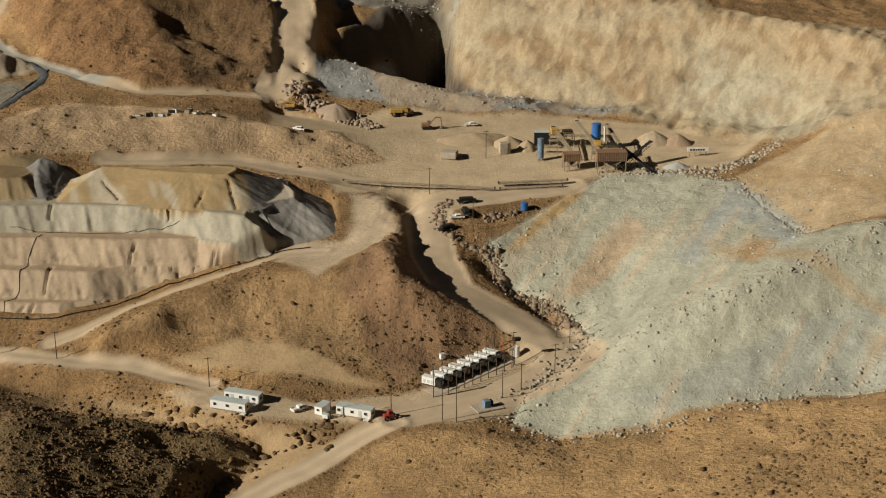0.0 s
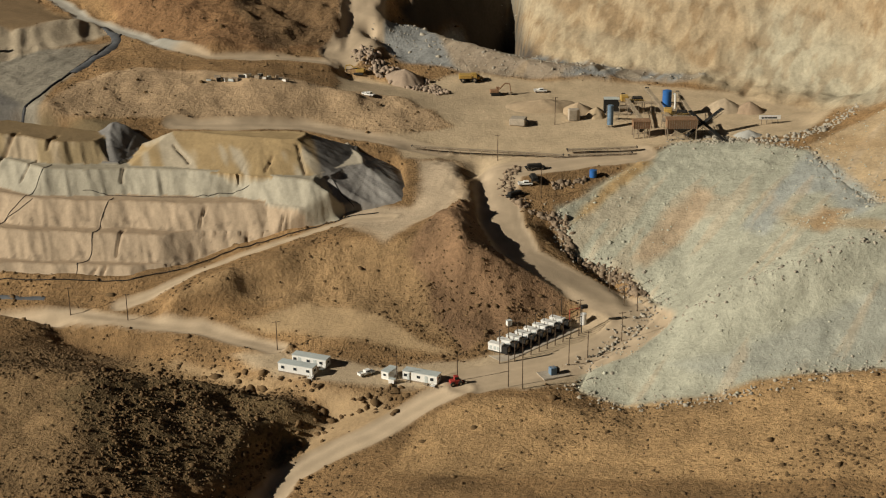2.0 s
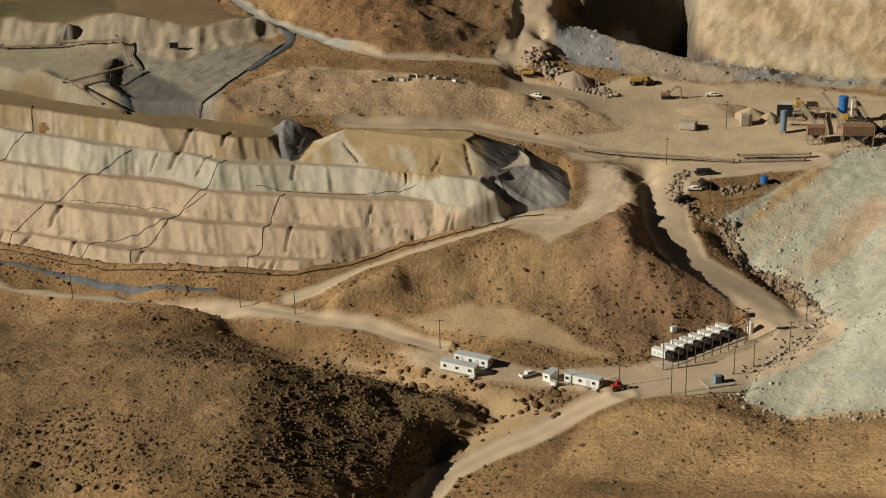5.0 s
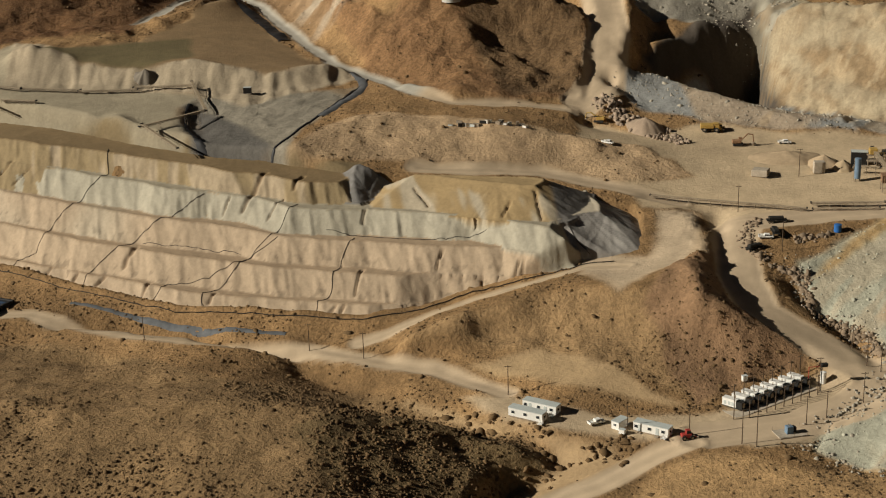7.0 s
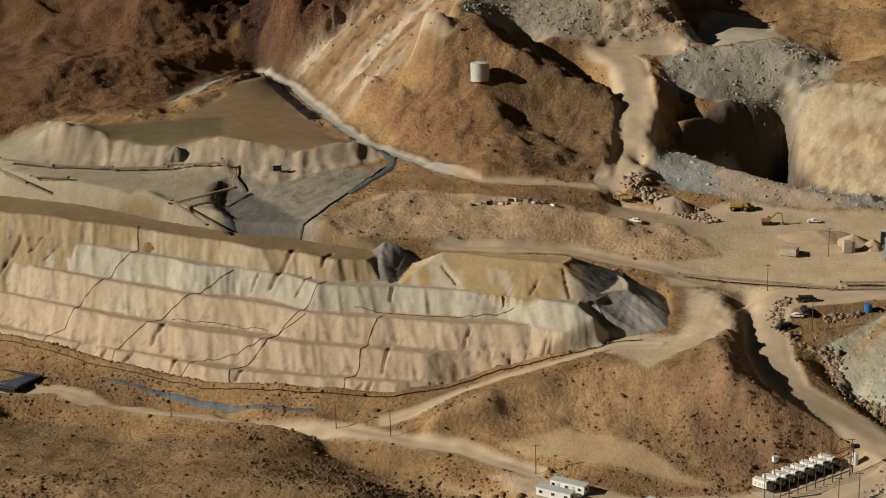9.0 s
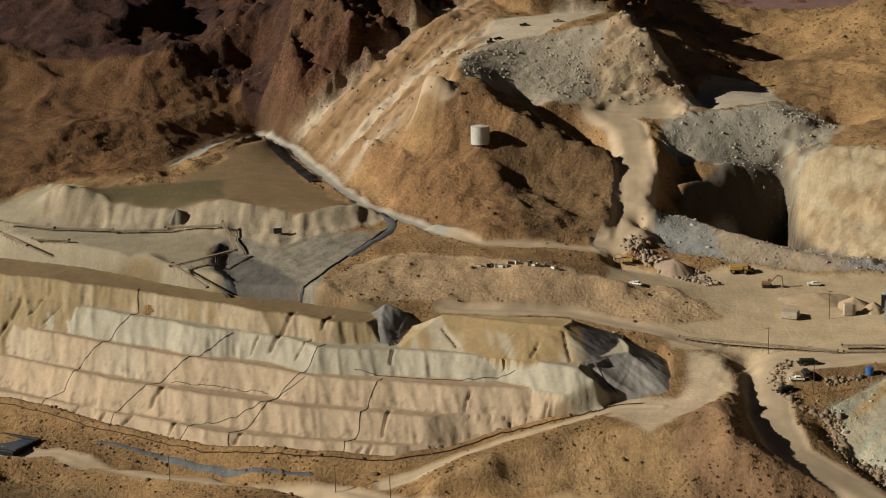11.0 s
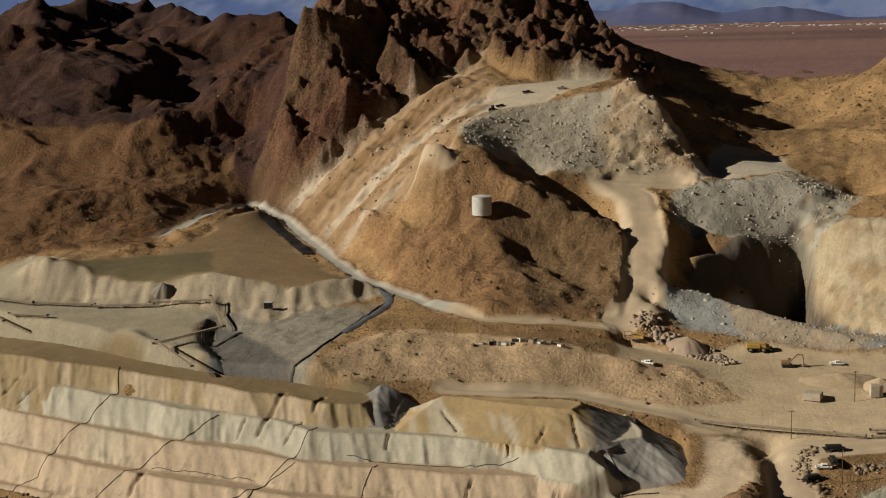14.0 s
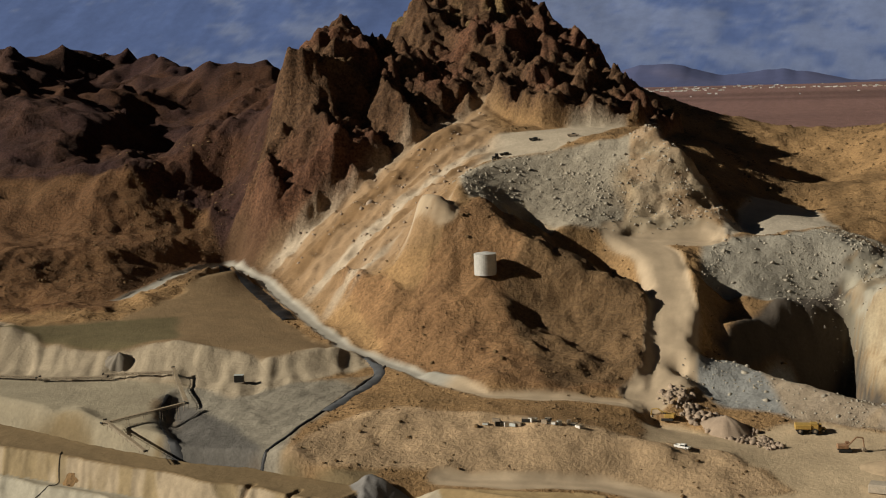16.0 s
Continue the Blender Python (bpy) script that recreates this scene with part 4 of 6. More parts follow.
# Knob: grey ore tinted darker to stand for its shaded face.
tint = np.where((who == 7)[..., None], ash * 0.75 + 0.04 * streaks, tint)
flat_top = ((rise > 0.98) & (who < 4))[..., None]
tint = np.where(flat_top, tint * np.array((0.83, 0.80, 0.76)), tint)
crumbs = soft(fbm(px, py, 1.8, 2, 63) - 0.35, 0.12) * soft(0.34 - rise, 0.2) * (who < 3)
tint = tint * (1 + 0.09 * streak + 0.08 * patch + 0.05 * fbm(px, py, 2.5, 2, 55) - 0.28 * crumbs)[..., None]
tint = tint * (1 - 0.6 * cut[..., None]) + np.array((0.16, 0.10, 0.05)) * 0.6 * cut[..., None]
rim = edge_distance(PAD_OUTLINE, px, py)
pz = pz - 6 * soft(-rim + 1.0, 3)
keep = rim[:-1, :-1] > -4
body = who[:-1, :-1]
leach_pad = tagged(new("leach_pad"), "pale benched pad of crushed ore with thin drip lines", "leach pad")
for k in range(5):
    part_of("lift", sheet_mesh("lift", px, py, pz, tint, HEAP, keep & (body == k)), leach_pad)
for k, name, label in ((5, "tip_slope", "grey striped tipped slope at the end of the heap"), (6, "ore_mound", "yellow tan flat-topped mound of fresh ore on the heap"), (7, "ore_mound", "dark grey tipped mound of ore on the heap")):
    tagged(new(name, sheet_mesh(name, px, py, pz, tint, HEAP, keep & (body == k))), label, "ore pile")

# ---- kit ----
def box(bm, x0, x1, y0, y1, z0, z1, bevel=0.0):
    r = bmesh.ops.create_cube(bm, size=1, matrix=Matrix.LocRotScale(((x0 + x1) / 2, (y0 + y1) / 2, (z0 + z1) / 2), None, (x1 - x0, y1 - y0, z1 - z0)))
    if bevel:
        bmesh.ops.bevel(bm, geom=list({e for v in r["verts"] for e in v.link_edges}), offset=bevel, segments=1, affect="EDGES")


def rod(bm, p, q, r, n=8, r2=None):
    p, q = Vector(p), Vector(q)
    turn = (q - p).to_track_quat("Z", "Y").to_matrix().to_4x4()
    bmesh.ops.create_cone(bm, cap_ends=True, segments=n, radius1=r, radius2=r if r2 is None else r2, depth=(q - p).length,
                          matrix=Matrix.Translation((p + q) / 2) @ turn)


def part(name, bm, mat, parent, label=""):
    me = bpy.data.meshes.new(name)
    bm.to_mesh(me)
    bm.free()
    me.materials.append(mat)
    ob = new(name, me)
    ob.parent = parent
    return tagged(ob, label)


def boxes(name, mat, parent, *spans, bevel=0.0, label=""):
    bm = bmesh.new()
    for s in spans:
        box(bm, *s, bevel=bevel)
    return part(name, bm, mat, parent, label)


def rods(name, mat, parent, *ends, n=8, label=""):
    bm = bmesh.new()
    for p, q, r in ends:
        rod(bm, p, q, r, n)
    return part(name, bm, mat, parent, label)


def thing(name, x, y, yaw, label, category, group="", z=None, sink=0.05):
    ob = new(name)
    ob.matrix_world = pose(x, y, (ground_z(x, y) if z is None else z) - sink, 0, 0, yaw)
    ob.empty_display_size = 0.5
    return tagged(ob, label, category, group)


def strip(name, line, width, mat, label, category, lift=0.12, kind="", n=160, heightof=None):
    """A flat band laid along a line on the ground."""
    c = along([(p[0], p[1], 0) for p in line], n)
    d = np.gradient(c[:, :2], axis=0)
    d /= np.linalg.norm(d, axis=1)[:, None] + 1e-9
    s = np.stack([-d[:, 1], d[:, 0]], -1)
    rows = np.linspace(-0.5, 0.5, 5)
    x = np.stack([c[:, 0] + s[:, 0] * width * k for k in rows])
    y = np.stack([c[:, 1] + s[:, 1] * width * k for k in rows])
    z = survey(x, y)[0] + lift
    z[0] -= lift + 0.3
    z[-1] -= lift + 0.3
    return tagged(new(name, sheet_mesh(name, x, y, z, None, mat)), label, category, kind=kind)


def clumps(name, x, y, z, size, mat, label, category, flat=0.7, seed=5):
    """Many small uneven clumps in one mesh."""
    rng = np.random.default_rng(seed)
    n = len(x)
    ang = np.arange(5) * 2 * math.pi / 5
    ring = np.stack([np.cos(ang), np.sin(ang), 0 * ang], -1)
    t = np.concatenate([ring * 1.0 + (0, 0, -0.25), ring[:, :] * 0.75 + (0, 0, 0.45), [(0, 0, 0.85)]])
    faces = []
    for k in range(5):
        j = (k + 1) % 5
        faces += [(k, j, 5 + j), (k, 5 + j, 5 + k), (5 + k, 5 + j, 10)]
    v = t[None] * (1 + rng.uniform(-0.38, 0.38, (n, 11, 1))) + rng.uniform(-0.22, 0.22, (n, 11, 3))
    a = rng.uniform(0, 6.28, n)
    c, s = np.cos(a)[:, None], np.sin(a)[:, None]
    st = rng.uniform(0.7, 1.4, n)[:, None]
    vx, vy = (v[..., 0] * st * c - v[..., 1] * s), (v[..., 0] * st * s + v[..., 1] * c)
    co = np.stack([x[:, None] + vx * size[:, None], y[:, None] + vy * size[:, None], z[:, None] + v[..., 2] * size[:, None] * flat], -1)
    tri = (np.array(faces)[None] + 11 * np.arange(n)[:, None, None]).reshape(-1, 3)
    me = bpy.data.meshes.new(name)
    me.vertices.add(11 * n)
    me.vertices.foreach_set("co", co.astype(np.float32).ravel())
    me.loops.add(tri.size)
    me.loops.foreach_set("vertex_index", tri.ravel().astype(np.int32))
    me.polygons.add(len(tri))
    me.polygons.foreach_set("loop_start", np.arange(0, tri.size, 3, dtype=np.int32))
    me.update(calc_edges=True)
    me.materials.append(mat)
    return tagged(new(name, me), label, category, kind="stuff")


# ---- camp: office trailers, parked vehicles ----
def office_trailer(x, y, yaw, length, label, doors, windows, porch):
    t = thing("office_trailer", x, y, yaw, label, "office trailer", "camp trailers", z=0.0)
    w, h0, h1 = 3.0, 0.45, 2.95
    boxes("body", WHITE, t, (0, length, 0, w, h0, h1), bevel=0.04)
    boxes("roof", ROOF, t, (-0.12, length + 0.12, -0.12, w + 0.12, h1 + 0.005, h1 + 0.16), bevel=0.03, label="pale grey-green roof")
    boxes("skirt", STEEL, t, (0.15, length - 0.15, 0.1, w - 0.1, 0.0, h0 - 0.004))
    for u in windows:
        f = boxes("window", WHITE, t, (u - 0.62, u + 0.62, -0.07, 0.02, 1.35, 2.35))
        boxes("pane", GLASS, f, (u - 0.52, u + 0.52, -0.09, -0.075, 1.43, 2.27))
    for u in doors:
        d = boxes("door", ROOF, t, (u - 0.48, u + 0.48, -0.06, 0.02, h0 + 0.05, 2.5))
        rods("handle", STEEL, d, ((u + 0.36, -0.12, 1.4), (u + 0.36, -0.12, 1.6), 0.03))
        boxes("step", STEEL, t, (u - 0.6, u + 0.6, -0.9, -0.12, 0.0, 0.2), (u - 0.6, u + 0.6, -0.5, -0.12, 0.2, 0.42))
    for k in porch:
        p = boxes("porch", WHITE, t, (k - 0.7, k + 0.7, -1.5, -0.12, 0.38, 0.46))
        for a in (-0.66, 0.66):
            for b in (-1.46, -0.2):
                boxes("post", WHITE, p, (k + a - 0.04, k + a + 0.04, b - 0.04, b + 0.04, 0.0, 1.4))
        boxes("rail", WHITE, p, (k - 0.66, k + 0.66, -1.5, -1.42, 1.3, 1.4))
    boxes("end_window", GLASS, t, (length + 0.004, length + 0.03, 1.0, 2.0, 1.4, 2.2))
    boxes("hitch", STEEL, t, (-1.0, -0.002, 1.35, 1.65, 0.3, 0.45))
    return t


office_trailer(-67.6, 380.5, -19.5, 11.3, "long white office trailer with small dark windows", (), (1.6, 5.6, 9.8), (11.0,))
office_trailer(-64.3, 386.2, -19.5, 11.2, "white office trailer parked behind another, steps at the door", (2.6, 7.6), (1.0, 5.4, 9.6), (10.2,))
office_trailer(-30.7, 376.1, -20.0, 10.8, "white office trailer beside the parking with porch steps", (2.0, 7.4), (0.9, 5.0, 9.2), (9.8,))


def shed(x, y, yaw):
    t = thing("storage_shed", x, y, yaw, "small white storage shed with a pale roof", "shed", z=0.0)
    boxes("body", WHITE, t, (0, 2.6, 0, 4.6, 0.1, 2.5), bevel=0.04)
    boxes("roof", ROOF, t, (-0.12, 2.72, -0.12, 4.72, 2.505, 2.66), bevel=0.03)
    f = boxes("window", WHITE, t, (0.7, 1.8, -0.06, 0.02, 1.2, 2.0))
    boxes("pane", GLASS, f, (0.8, 1.7, -0.08, -0.065, 1.28, 1.92))
    boxes("door", ROOF, t, (-0.05, 0.01, 2.6, 3.5, 0.15, 2.1))
    return t


shed(-37.0, 376.8, -30)


def wheels(t, xs, y0, y1, r, w=0.25):
    for x in xs:
        for y in (y0, y1):
            k = rods("wheel", RUBBER, t, ((x, y - w / 2, r), (x, y + w / 2, r), r), n=14)
            rods("rim", STEEL, k, ((x, y - w / 2 - 0.01, r), (x, y + w / 2 + 0.01, r), r * 0.5), n=10)


def pickup(x, y, yaw, mat, label, z=None, category="pickup truck"):
    t = thing("pickup_truck", x, y, yaw, label, category, "parked vehicles", z=z)
    bm = bmesh.new()
    box(bm, -2.6, 2.6, -0.95, 0.95, 0.45, 1.0, bevel=0.12)
    part("body", bm, mat, t)
    bm = bmesh.new()
    box(bm, -0.7, 1.3, -0.85, 0.85, 1.0, 1.72, bevel=0.2)
    part("cab", bm, mat, t)
    boxes("windscreen", GLASS, t, (1.2, 1.33, -0.7, 0.7, 1.1, 1.6))
    boxes("side_window", GLASS, t, (-0.5, 1.0, -0.87, 0.87, 1.2, 1.58))
    boxes("bed_wall", mat, t, (-2.6, -0.75, -0.95, -0.85, 1.0, 1.3), (-2.6, -0.75, 0.85, 0.95, 1.0, 1.3), (-2.6, -2.5, -0.85, 0.85, 1.0, 1.3))
    wheels(t, (-1.7, 1.7), -0.85, 0.85, 0.4)
    for yy in (-0.65, 0.65):
        boxes("headlight", GLASS, t, (2.58, 2.63, yy - 0.2, yy + 0.2, 0.7, 0.9))
    return t


pickup(-41.6, 379.2, 40, WHITE, "white pickup truck parked on the camp pad", z=0.02)


def loader(x, y, yaw, mat, label, reach=1.0, z=None):
    """A small wheel loader or telehandler."""
    t = thing("wheel_loader", x, y, yaw, label, "loader", "mine machines", z=z)
    boxes("body", mat, t, (-1.9, 1.0, -0.9, 0.9, 0.7, 1.7), bevel=0.12)
    c = boxes("cab", mat, t, (-0.6, 0.7, -0.7, 0.7, 1.7, 2.9), bevel=0.1)
    boxes("cab_window", GLASS, c, (-0.5, 0.74, -0.72, 0.72, 1.95, 2.7))
    rods("arm", mat, t, ((0.8, -0.6, 1.4), (2.4 * reach, -0.6, 0.7), 0.14), ((0.8, 0.6, 1.4), (2.4 * reach, 0.6, 0.7), 0.14))
    boxes("bucket", STEEL, t, (2.3 * reach, 3.1 * reach, -1.2, 1.2, 0.15, 0.9), bevel=0.2)
    wheels(t, (-1.2, 1.1), -1.0, 1.0, 0.7, 0.5)
    return t


loader(-15.2, 373.5, 20, RED, "red wheel loader parked at the trailer's end", z=0.0)


def cabinet(x, y, yaw, l, w, h, mat, label, name="equipment_cabinet", category="cabinet"):
    t = thing(name, x, y, yaw, label, category)
    boxes("body", mat, t, (-l / 2, l / 2, -w / 2, w / 2, 0.15, h), bevel=0.05)
    boxes("plinth", CONCRETE, t, (-l / 2 - 0.15, l / 2 + 0.15, -w / 2 - 0.15, w / 2 + 0.15, 0.0, 0.146))
    boxes("lid", ROOF, t, (-l / 2 - 0.06, l / 2 + 0.06, -w / 2 - 0.06, w / 2 + 0.06, h + 0.003, h + 0.1))
    return t


cabinet(-33.6, 374.2, -20, 1.8, 1.2, 1.4, WHITE, "white equipment cabinet beside the camp track")


def power_pole(x, y, h=9.5, yaw=0, arms=1, label="slim dark timber power pole beside the mine road"):
    t = thing("power_pole", x, y, yaw, label, "power pole", "power poles", sink=0.3)
    bm = bmesh.new()
    rod(bm, (0, 0, 0), (0, 0, h + 0.3), 0.16, 8, 0.11)
    part("pole", bm, TIMBER, t)
    for k in range(arms):
        z = h - 0.2 - 0.9 * k
        a = boxes("crossarm", TIMBER, t, (-1.1, 1.1, 0.12, 0.24, z, z + 0.14))
        for u in (-1.0, 0.5, 1.0):
            rods("insulator", STEEL, a, ((u, 0.18, z + 0.14), (u, 0.18, z + 0.34), 0.05), n=6)
    return t


for x, y, h in ((-120.1, 412.4, 9.0), (-69.8, 393.3, 9.5), (-32.2, 373.8, 9.0), (-14.9, 376.2, 8.5), (-0.2, 371.5, 10.5), (3.8, 370.0, 11.0), (17.4, 384.6, 9.0),
                (23.1, 389.3, 8.5), (33.7, 398.6, 9.5), (31.7, 427.3, 8.5), (35.7, 419.0, 9.5), (39.6, 416.1, 9.0), (-5.0, 507.5, 10.0),
                (16.6, 537.7, 11.0), (10.4, 474.9, 10.5), (-197.4, 416.6, 8.5), (-139.7, 416.7, 9.5), (21.5, 405.8, 11.5), (-2.8, 386.2, 9.0)):
    power_pole(x, y, h, 15)


# ---- generator row ----
def generator_set():
    t = thing("generator_set", 0, 0, 0, "white containerised generator with a black radiator end", "generator", "generator row", z=0.0)
    boxes("enclosure", WHITE, t, (-5.2, -0.6, -1.0, 1.0, 0.25, 2.5), bevel=0.05)
    boxes("roof", WHITE, t, (-5.28, -0.55, -1.06, 1.06, 2.504, 2.6))
    boxes("skid", DARK, t, (-5.2, 1.7, -0.95, 0.95, 0.0, 0.246))
    r = boxes("radiator", DARK, t, (-0.596, 1.5, -1.0, 1.0, 0.25, 2.25), bevel=0.08, label="black radiator housing")
    rods("fan_guard", STEEL, r, ((1.5, 0, 1.3), (1.58, 0, 1.3), 0.75), n=16)
    rods("exhaust", STEEL, t, ((-1.6, 0.4, 2.6), (-1.6, 0.4, 3.5), 0.13))
    for u in (-4.2, -2.8, -1.6):
        boxes("louvre", ROOF, t, (u - 0.45, u + 0.45, -1.03, -1.003, 0.7, 1.8))
    return t


gen = generator_set()
gz = 1.6
for k in range(8):
    u = k / 7
    m = pose(-1.4 + 18.6 * u, 392.6 + 17.2 * u, gz + 1.2 * u, 0, 0, -30)
    if k == 0:
        gen.matrix_world = m
    else:
        copy_thing(gen, m)
slab = tagged(new("generator_slab"), "long pale gravel slab under the generator row", "slab")
slab.matrix_world = pose(6.6, 400.6, 2.0, 0, -3.2, 42.8)
boxes("bed", CONCRETE, slab, (-15.5, 15.5, -4.5, 6.5, -2.5, -0.16), bevel=0.1)
for k in range(9):
    u = (k - 0.3) / 8
    power_pole(2.3 + 19.5 * u, 388.3 + 17.0 * u, 6.5, 43, 1, "slim steel-grey pole in the row before the generators")
for k in range(8):
    u = k / 7
    power_pole(-3.0 + 19.0 * u, 396.2 + 17.8 * u, 5.5, 43, 1, "slim pole in the row behind the generators")


def upright_tank(x, y, r, h, mat, label, name="storage_tank", legs=0.0, cone=0.0, category="tank", z=None, ladder=True):
    t = thing(name, x, y, 0, label, category, z=z, sink=0.1)
    bm = bmesh.new()
    rod(bm, (0, 0, legs), (0, 0, legs + h), r, 32)
    part("shell", bm, mat, t)
    bm = bmesh.new()
    rod(bm, (0, 0, legs + h + 0.004), (0, 0, legs + h + 0.12 * r + 0.1), r * 1.02, 32, r * 0.25)
    part("roof", bm, mat, t)
    for k in range(1, 4):
        rods("seam", mat, t, ((0, 0, legs + h * k / 4 - 0.04), (0, 0, legs + h * k / 4 + 0.04), r * 1.012), n=32)
    if cone:
        bm = bmesh.new()
        rod(bm, (0, 0, legs - cone), (0, 0, legs - 0.004), r * 0.2, 24, r)
        part("cone", bm, mat, t)
    if legs:
        for a in range(4):
            c, s = math.cos(a * 1.57 + 0.6) * r * 0.9, math.sin(a * 1.57 + 0.6) * r * 0.9
            rods("leg", STEEL, t, ((c, s, 0), (c, s, legs), 0.12))
    if ladder:
        rods("ladder", STEEL, t, ((-r - 0.2, -0.3, 0), (-r - 0.2, -0.3, legs + h), 0.04), ((-r - 0.2, 0.3, 0), (-r - 0.2, 0.3, legs + h), 0.04))
    return t


upright_tank(22.8, 411.0, 0.9, 3.6, WHITE, "slim white upright tank beyond the generators", ladder=False)
cabinet(-0.2, 405.8, 30, 1.6, 1.2, 1.6, WHITE, "small cream cabinet under the cut slope")


def transformer(x, y, yaw):
    t = thing("transformer", x, y, yaw, "grey-green transformer on a fenced gravel bed", "transformer")
    boxes("bed", CONCRETE, t, (-4.2, 4.2, -2.8, 2.8, -0.3, 0.12))
    boxes("body", SLATE, t, (-1.3, 0.6, -0.9, 0.9, 0.124, 2.3), bevel=0.06)
    for k in range(5):
        boxes("fin", DARK, t, (0.62 + k * 0.2, 0.7 + k * 0.2, -0.8, 0.8, 0.4, 2.0))
    for k in (-0.5, 0, 0.5):
        rods("bushing", STEEL, t, ((-0.4, k, 2.3), (-0.4, k, 2.8), 0.07))
    for a in (-4.1, 0, 4.1):
        for b in (-2.7, 2.7):
            rods("fence_post", STEEL, t, ((a, b, 0.12), (a, b, 1.5), 0.04))
    return t


transformer(12.9, 379.4, 25)


def light_mast(x, y):
    t = thing("light_mast", x, y, 20, "dark mast with a lamp head and red cross pieces", "light mast", sink=0.3)
    rods("mast", DARK, t, ((0, 0, 0), (0, 0, 9.2), 0.16))
    a = rods("arm", RED, t, ((-4.0, 0, 8.4), (0, 0, 8.6), 0.12))
    rods("brace", RED, a, ((-4.0, 0, 8.4), (-4.0, 0, 5.0), 0.12))
    rods("brace", RED, a, ((-2.0, 0, 8.5), (0, 0, 7.4), 0.08))
    boxes("lamp_head", DARK, t, (-0.4, 1.8, -0.6, 0.6, 8.2, 9.4), bevel=0.25)
    return t


light_mast(22.0, 406.8)


# ---- crushing plant ----
def conveyor(a, b, za, zb, label, width=1.1, legs=3, mat=STEEL, name="belt_conveyor", deep=0.7):
    """A trussed belt conveyor from a to b; za and zb are the belt's heights over the ground at its ends."""
    a3 = Vector((a[0], a[1], ground_z(*a) + za))
    b3 = Vector((b[0], b[1], ground_z(*b) + zb))
    t = new(name)
    t.matrix_world = Matrix.Translation((a3.x, a3.y, a3.z - za))
    tagged(t, label, "conveyor", "conveyors")
    d = b3 - a3
    o = Vector((0, 0, za))
    side = Vector((-d.y, d.x, 0)).normalized() * width / 2
    up = Vector((0, 0, deep))
    bm = bmesh.new()
    q = [o + side * 0.8, o - side * 0.8, o + d - side * 0.8, o + d + side * 0.8]
    vs = [bm.verts.new(p + Vector((0, 0, h))) for h in (0.02, 0.10) for p in q]
    for f in ((0, 1, 2, 3), (7, 6, 5, 4), (0, 4, 5, 1), (1, 5, 6, 2), (2, 6, 7, 3), (3, 7, 4, 0)):
        bm.faces.new([vs[i] for i in f])
    part("belt", bm, DARK if mat is DARK else DUST, t)
    n = max(3, int(d.length / 2.2))
    for s in (side, -side):
        bm = bmesh.new()
        rod(bm, o + s, o + s + d, 0.09, 5)
        rod(bm, o + s - up, o + s - up + d, 0.09, 5)
        for k in range(n):
            p, r = o + s + d * (k / n), o + s + d * ((k + 1) / n)
            rod(bm, p - up, r, 0.05, 4)
            rod(bm, p, p - up, 0.05, 4)
        part("truss", bm, mat, t)
    for k in range(legs):
        u = (k + 0.5) / legs
        p = o + d * u - up
        gx, gy = a3.x + p.x, a3.y + p.y
        base = ground_z(gx, gy) - (a3.z - za) - 0.2
        if p.z - base > 0.4:
            for s in (side, -side):
                rods("leg", mat, t, (p + s, (p.x + s.x * 1.3, p.y + s.y * 1.3, base), 0.08), n=5)
    rods("drum", DARK, t, (o + d + side, o + d - side, 0.32), n=10)
    rods("drum", DARK, t, (o + side, o - side, 0.32), n=10)
    return t


def hopper(x, y, yaw, w, d, legs, bin_h, label):
    t = thing("ore_bin", x, y, yaw, label, "ore bin", "ore bins")
    bm = bmesh.new()
    box(bm, -w / 2, w / 2, -d / 2, d / 2, legs, legs + bin_h)
    part("bin", bm, RUST, t)
    boxes("roof", RUST, t, (-w / 2 - 0.2, w / 2 + 0.2, -d / 2 - 0.2, d / 2 + 0.2, legs + bin_h + 0.004, legs + bin_h + 0.25), label="dusty brown roof")
    k = int(w / 0.8)
    for i in range(k + 1):
        u = -w / 2 + w * i / k
        boxes("rib", STEEL, t, (u - 0.07, u + 0.07, -d / 2 - 0.16, -d / 2 - 0.004, legs, legs + bin_h))
    for u in (-w / 2 + 0.2, -w / 6, w / 6, w / 2 - 0.2):
        for b in (-d / 2 + 0.2, d / 2 - 0.2):
            boxes("leg", STEEL, t, (u - 0.16, u + 0.16, b - 0.16, b + 0.16, 0, legs - 0.004))
    bm = bmesh.new()
    bmesh.ops.create_cone(bm, cap_ends=True, segments=4, radius1=0.5, radius2=w * 0.4, depth=legs * 0.5, matrix=Matrix.Translation((0, 0, legs * 0.745)) @ pose(0, 0, 0, 0, 0, 45))
    part("chute", bm, DARK, t)
    for s in (-1, 1):
        rods("brace", STEEL, t, ((s * (w / 2 - 0.2), -d / 2, 0.2), (s * w / 6, -d / 2, legs - 0.2), 0.07))
    return t


hopper(63.0, 521.5, 2, 11.0, 5.0, 4.2, 3.2, "large dusty brown ore bin with ribs on steel legs")
hopper(48.4, 524.5, 4, 6.2, 4.5, 3.6, 2.6, "smaller dusty brown ore bin on steel legs")
silo = upright_tank(59.8, 545.0, 1.75, 6.2, BLUE, "tall blue dust collector silo over the crusher", "dust_silo", legs=4.2, cone=1.8, category="silo")
duct = rods("duct", WHITE, silo, ((2.2, -0.5, 9.4), (3.1, -0.8, 9.0), 0.42), ((3.1, -0.8, 9.0), (3.2, -0.8, 3.5), 0.42), n=14, label="white bent duct")
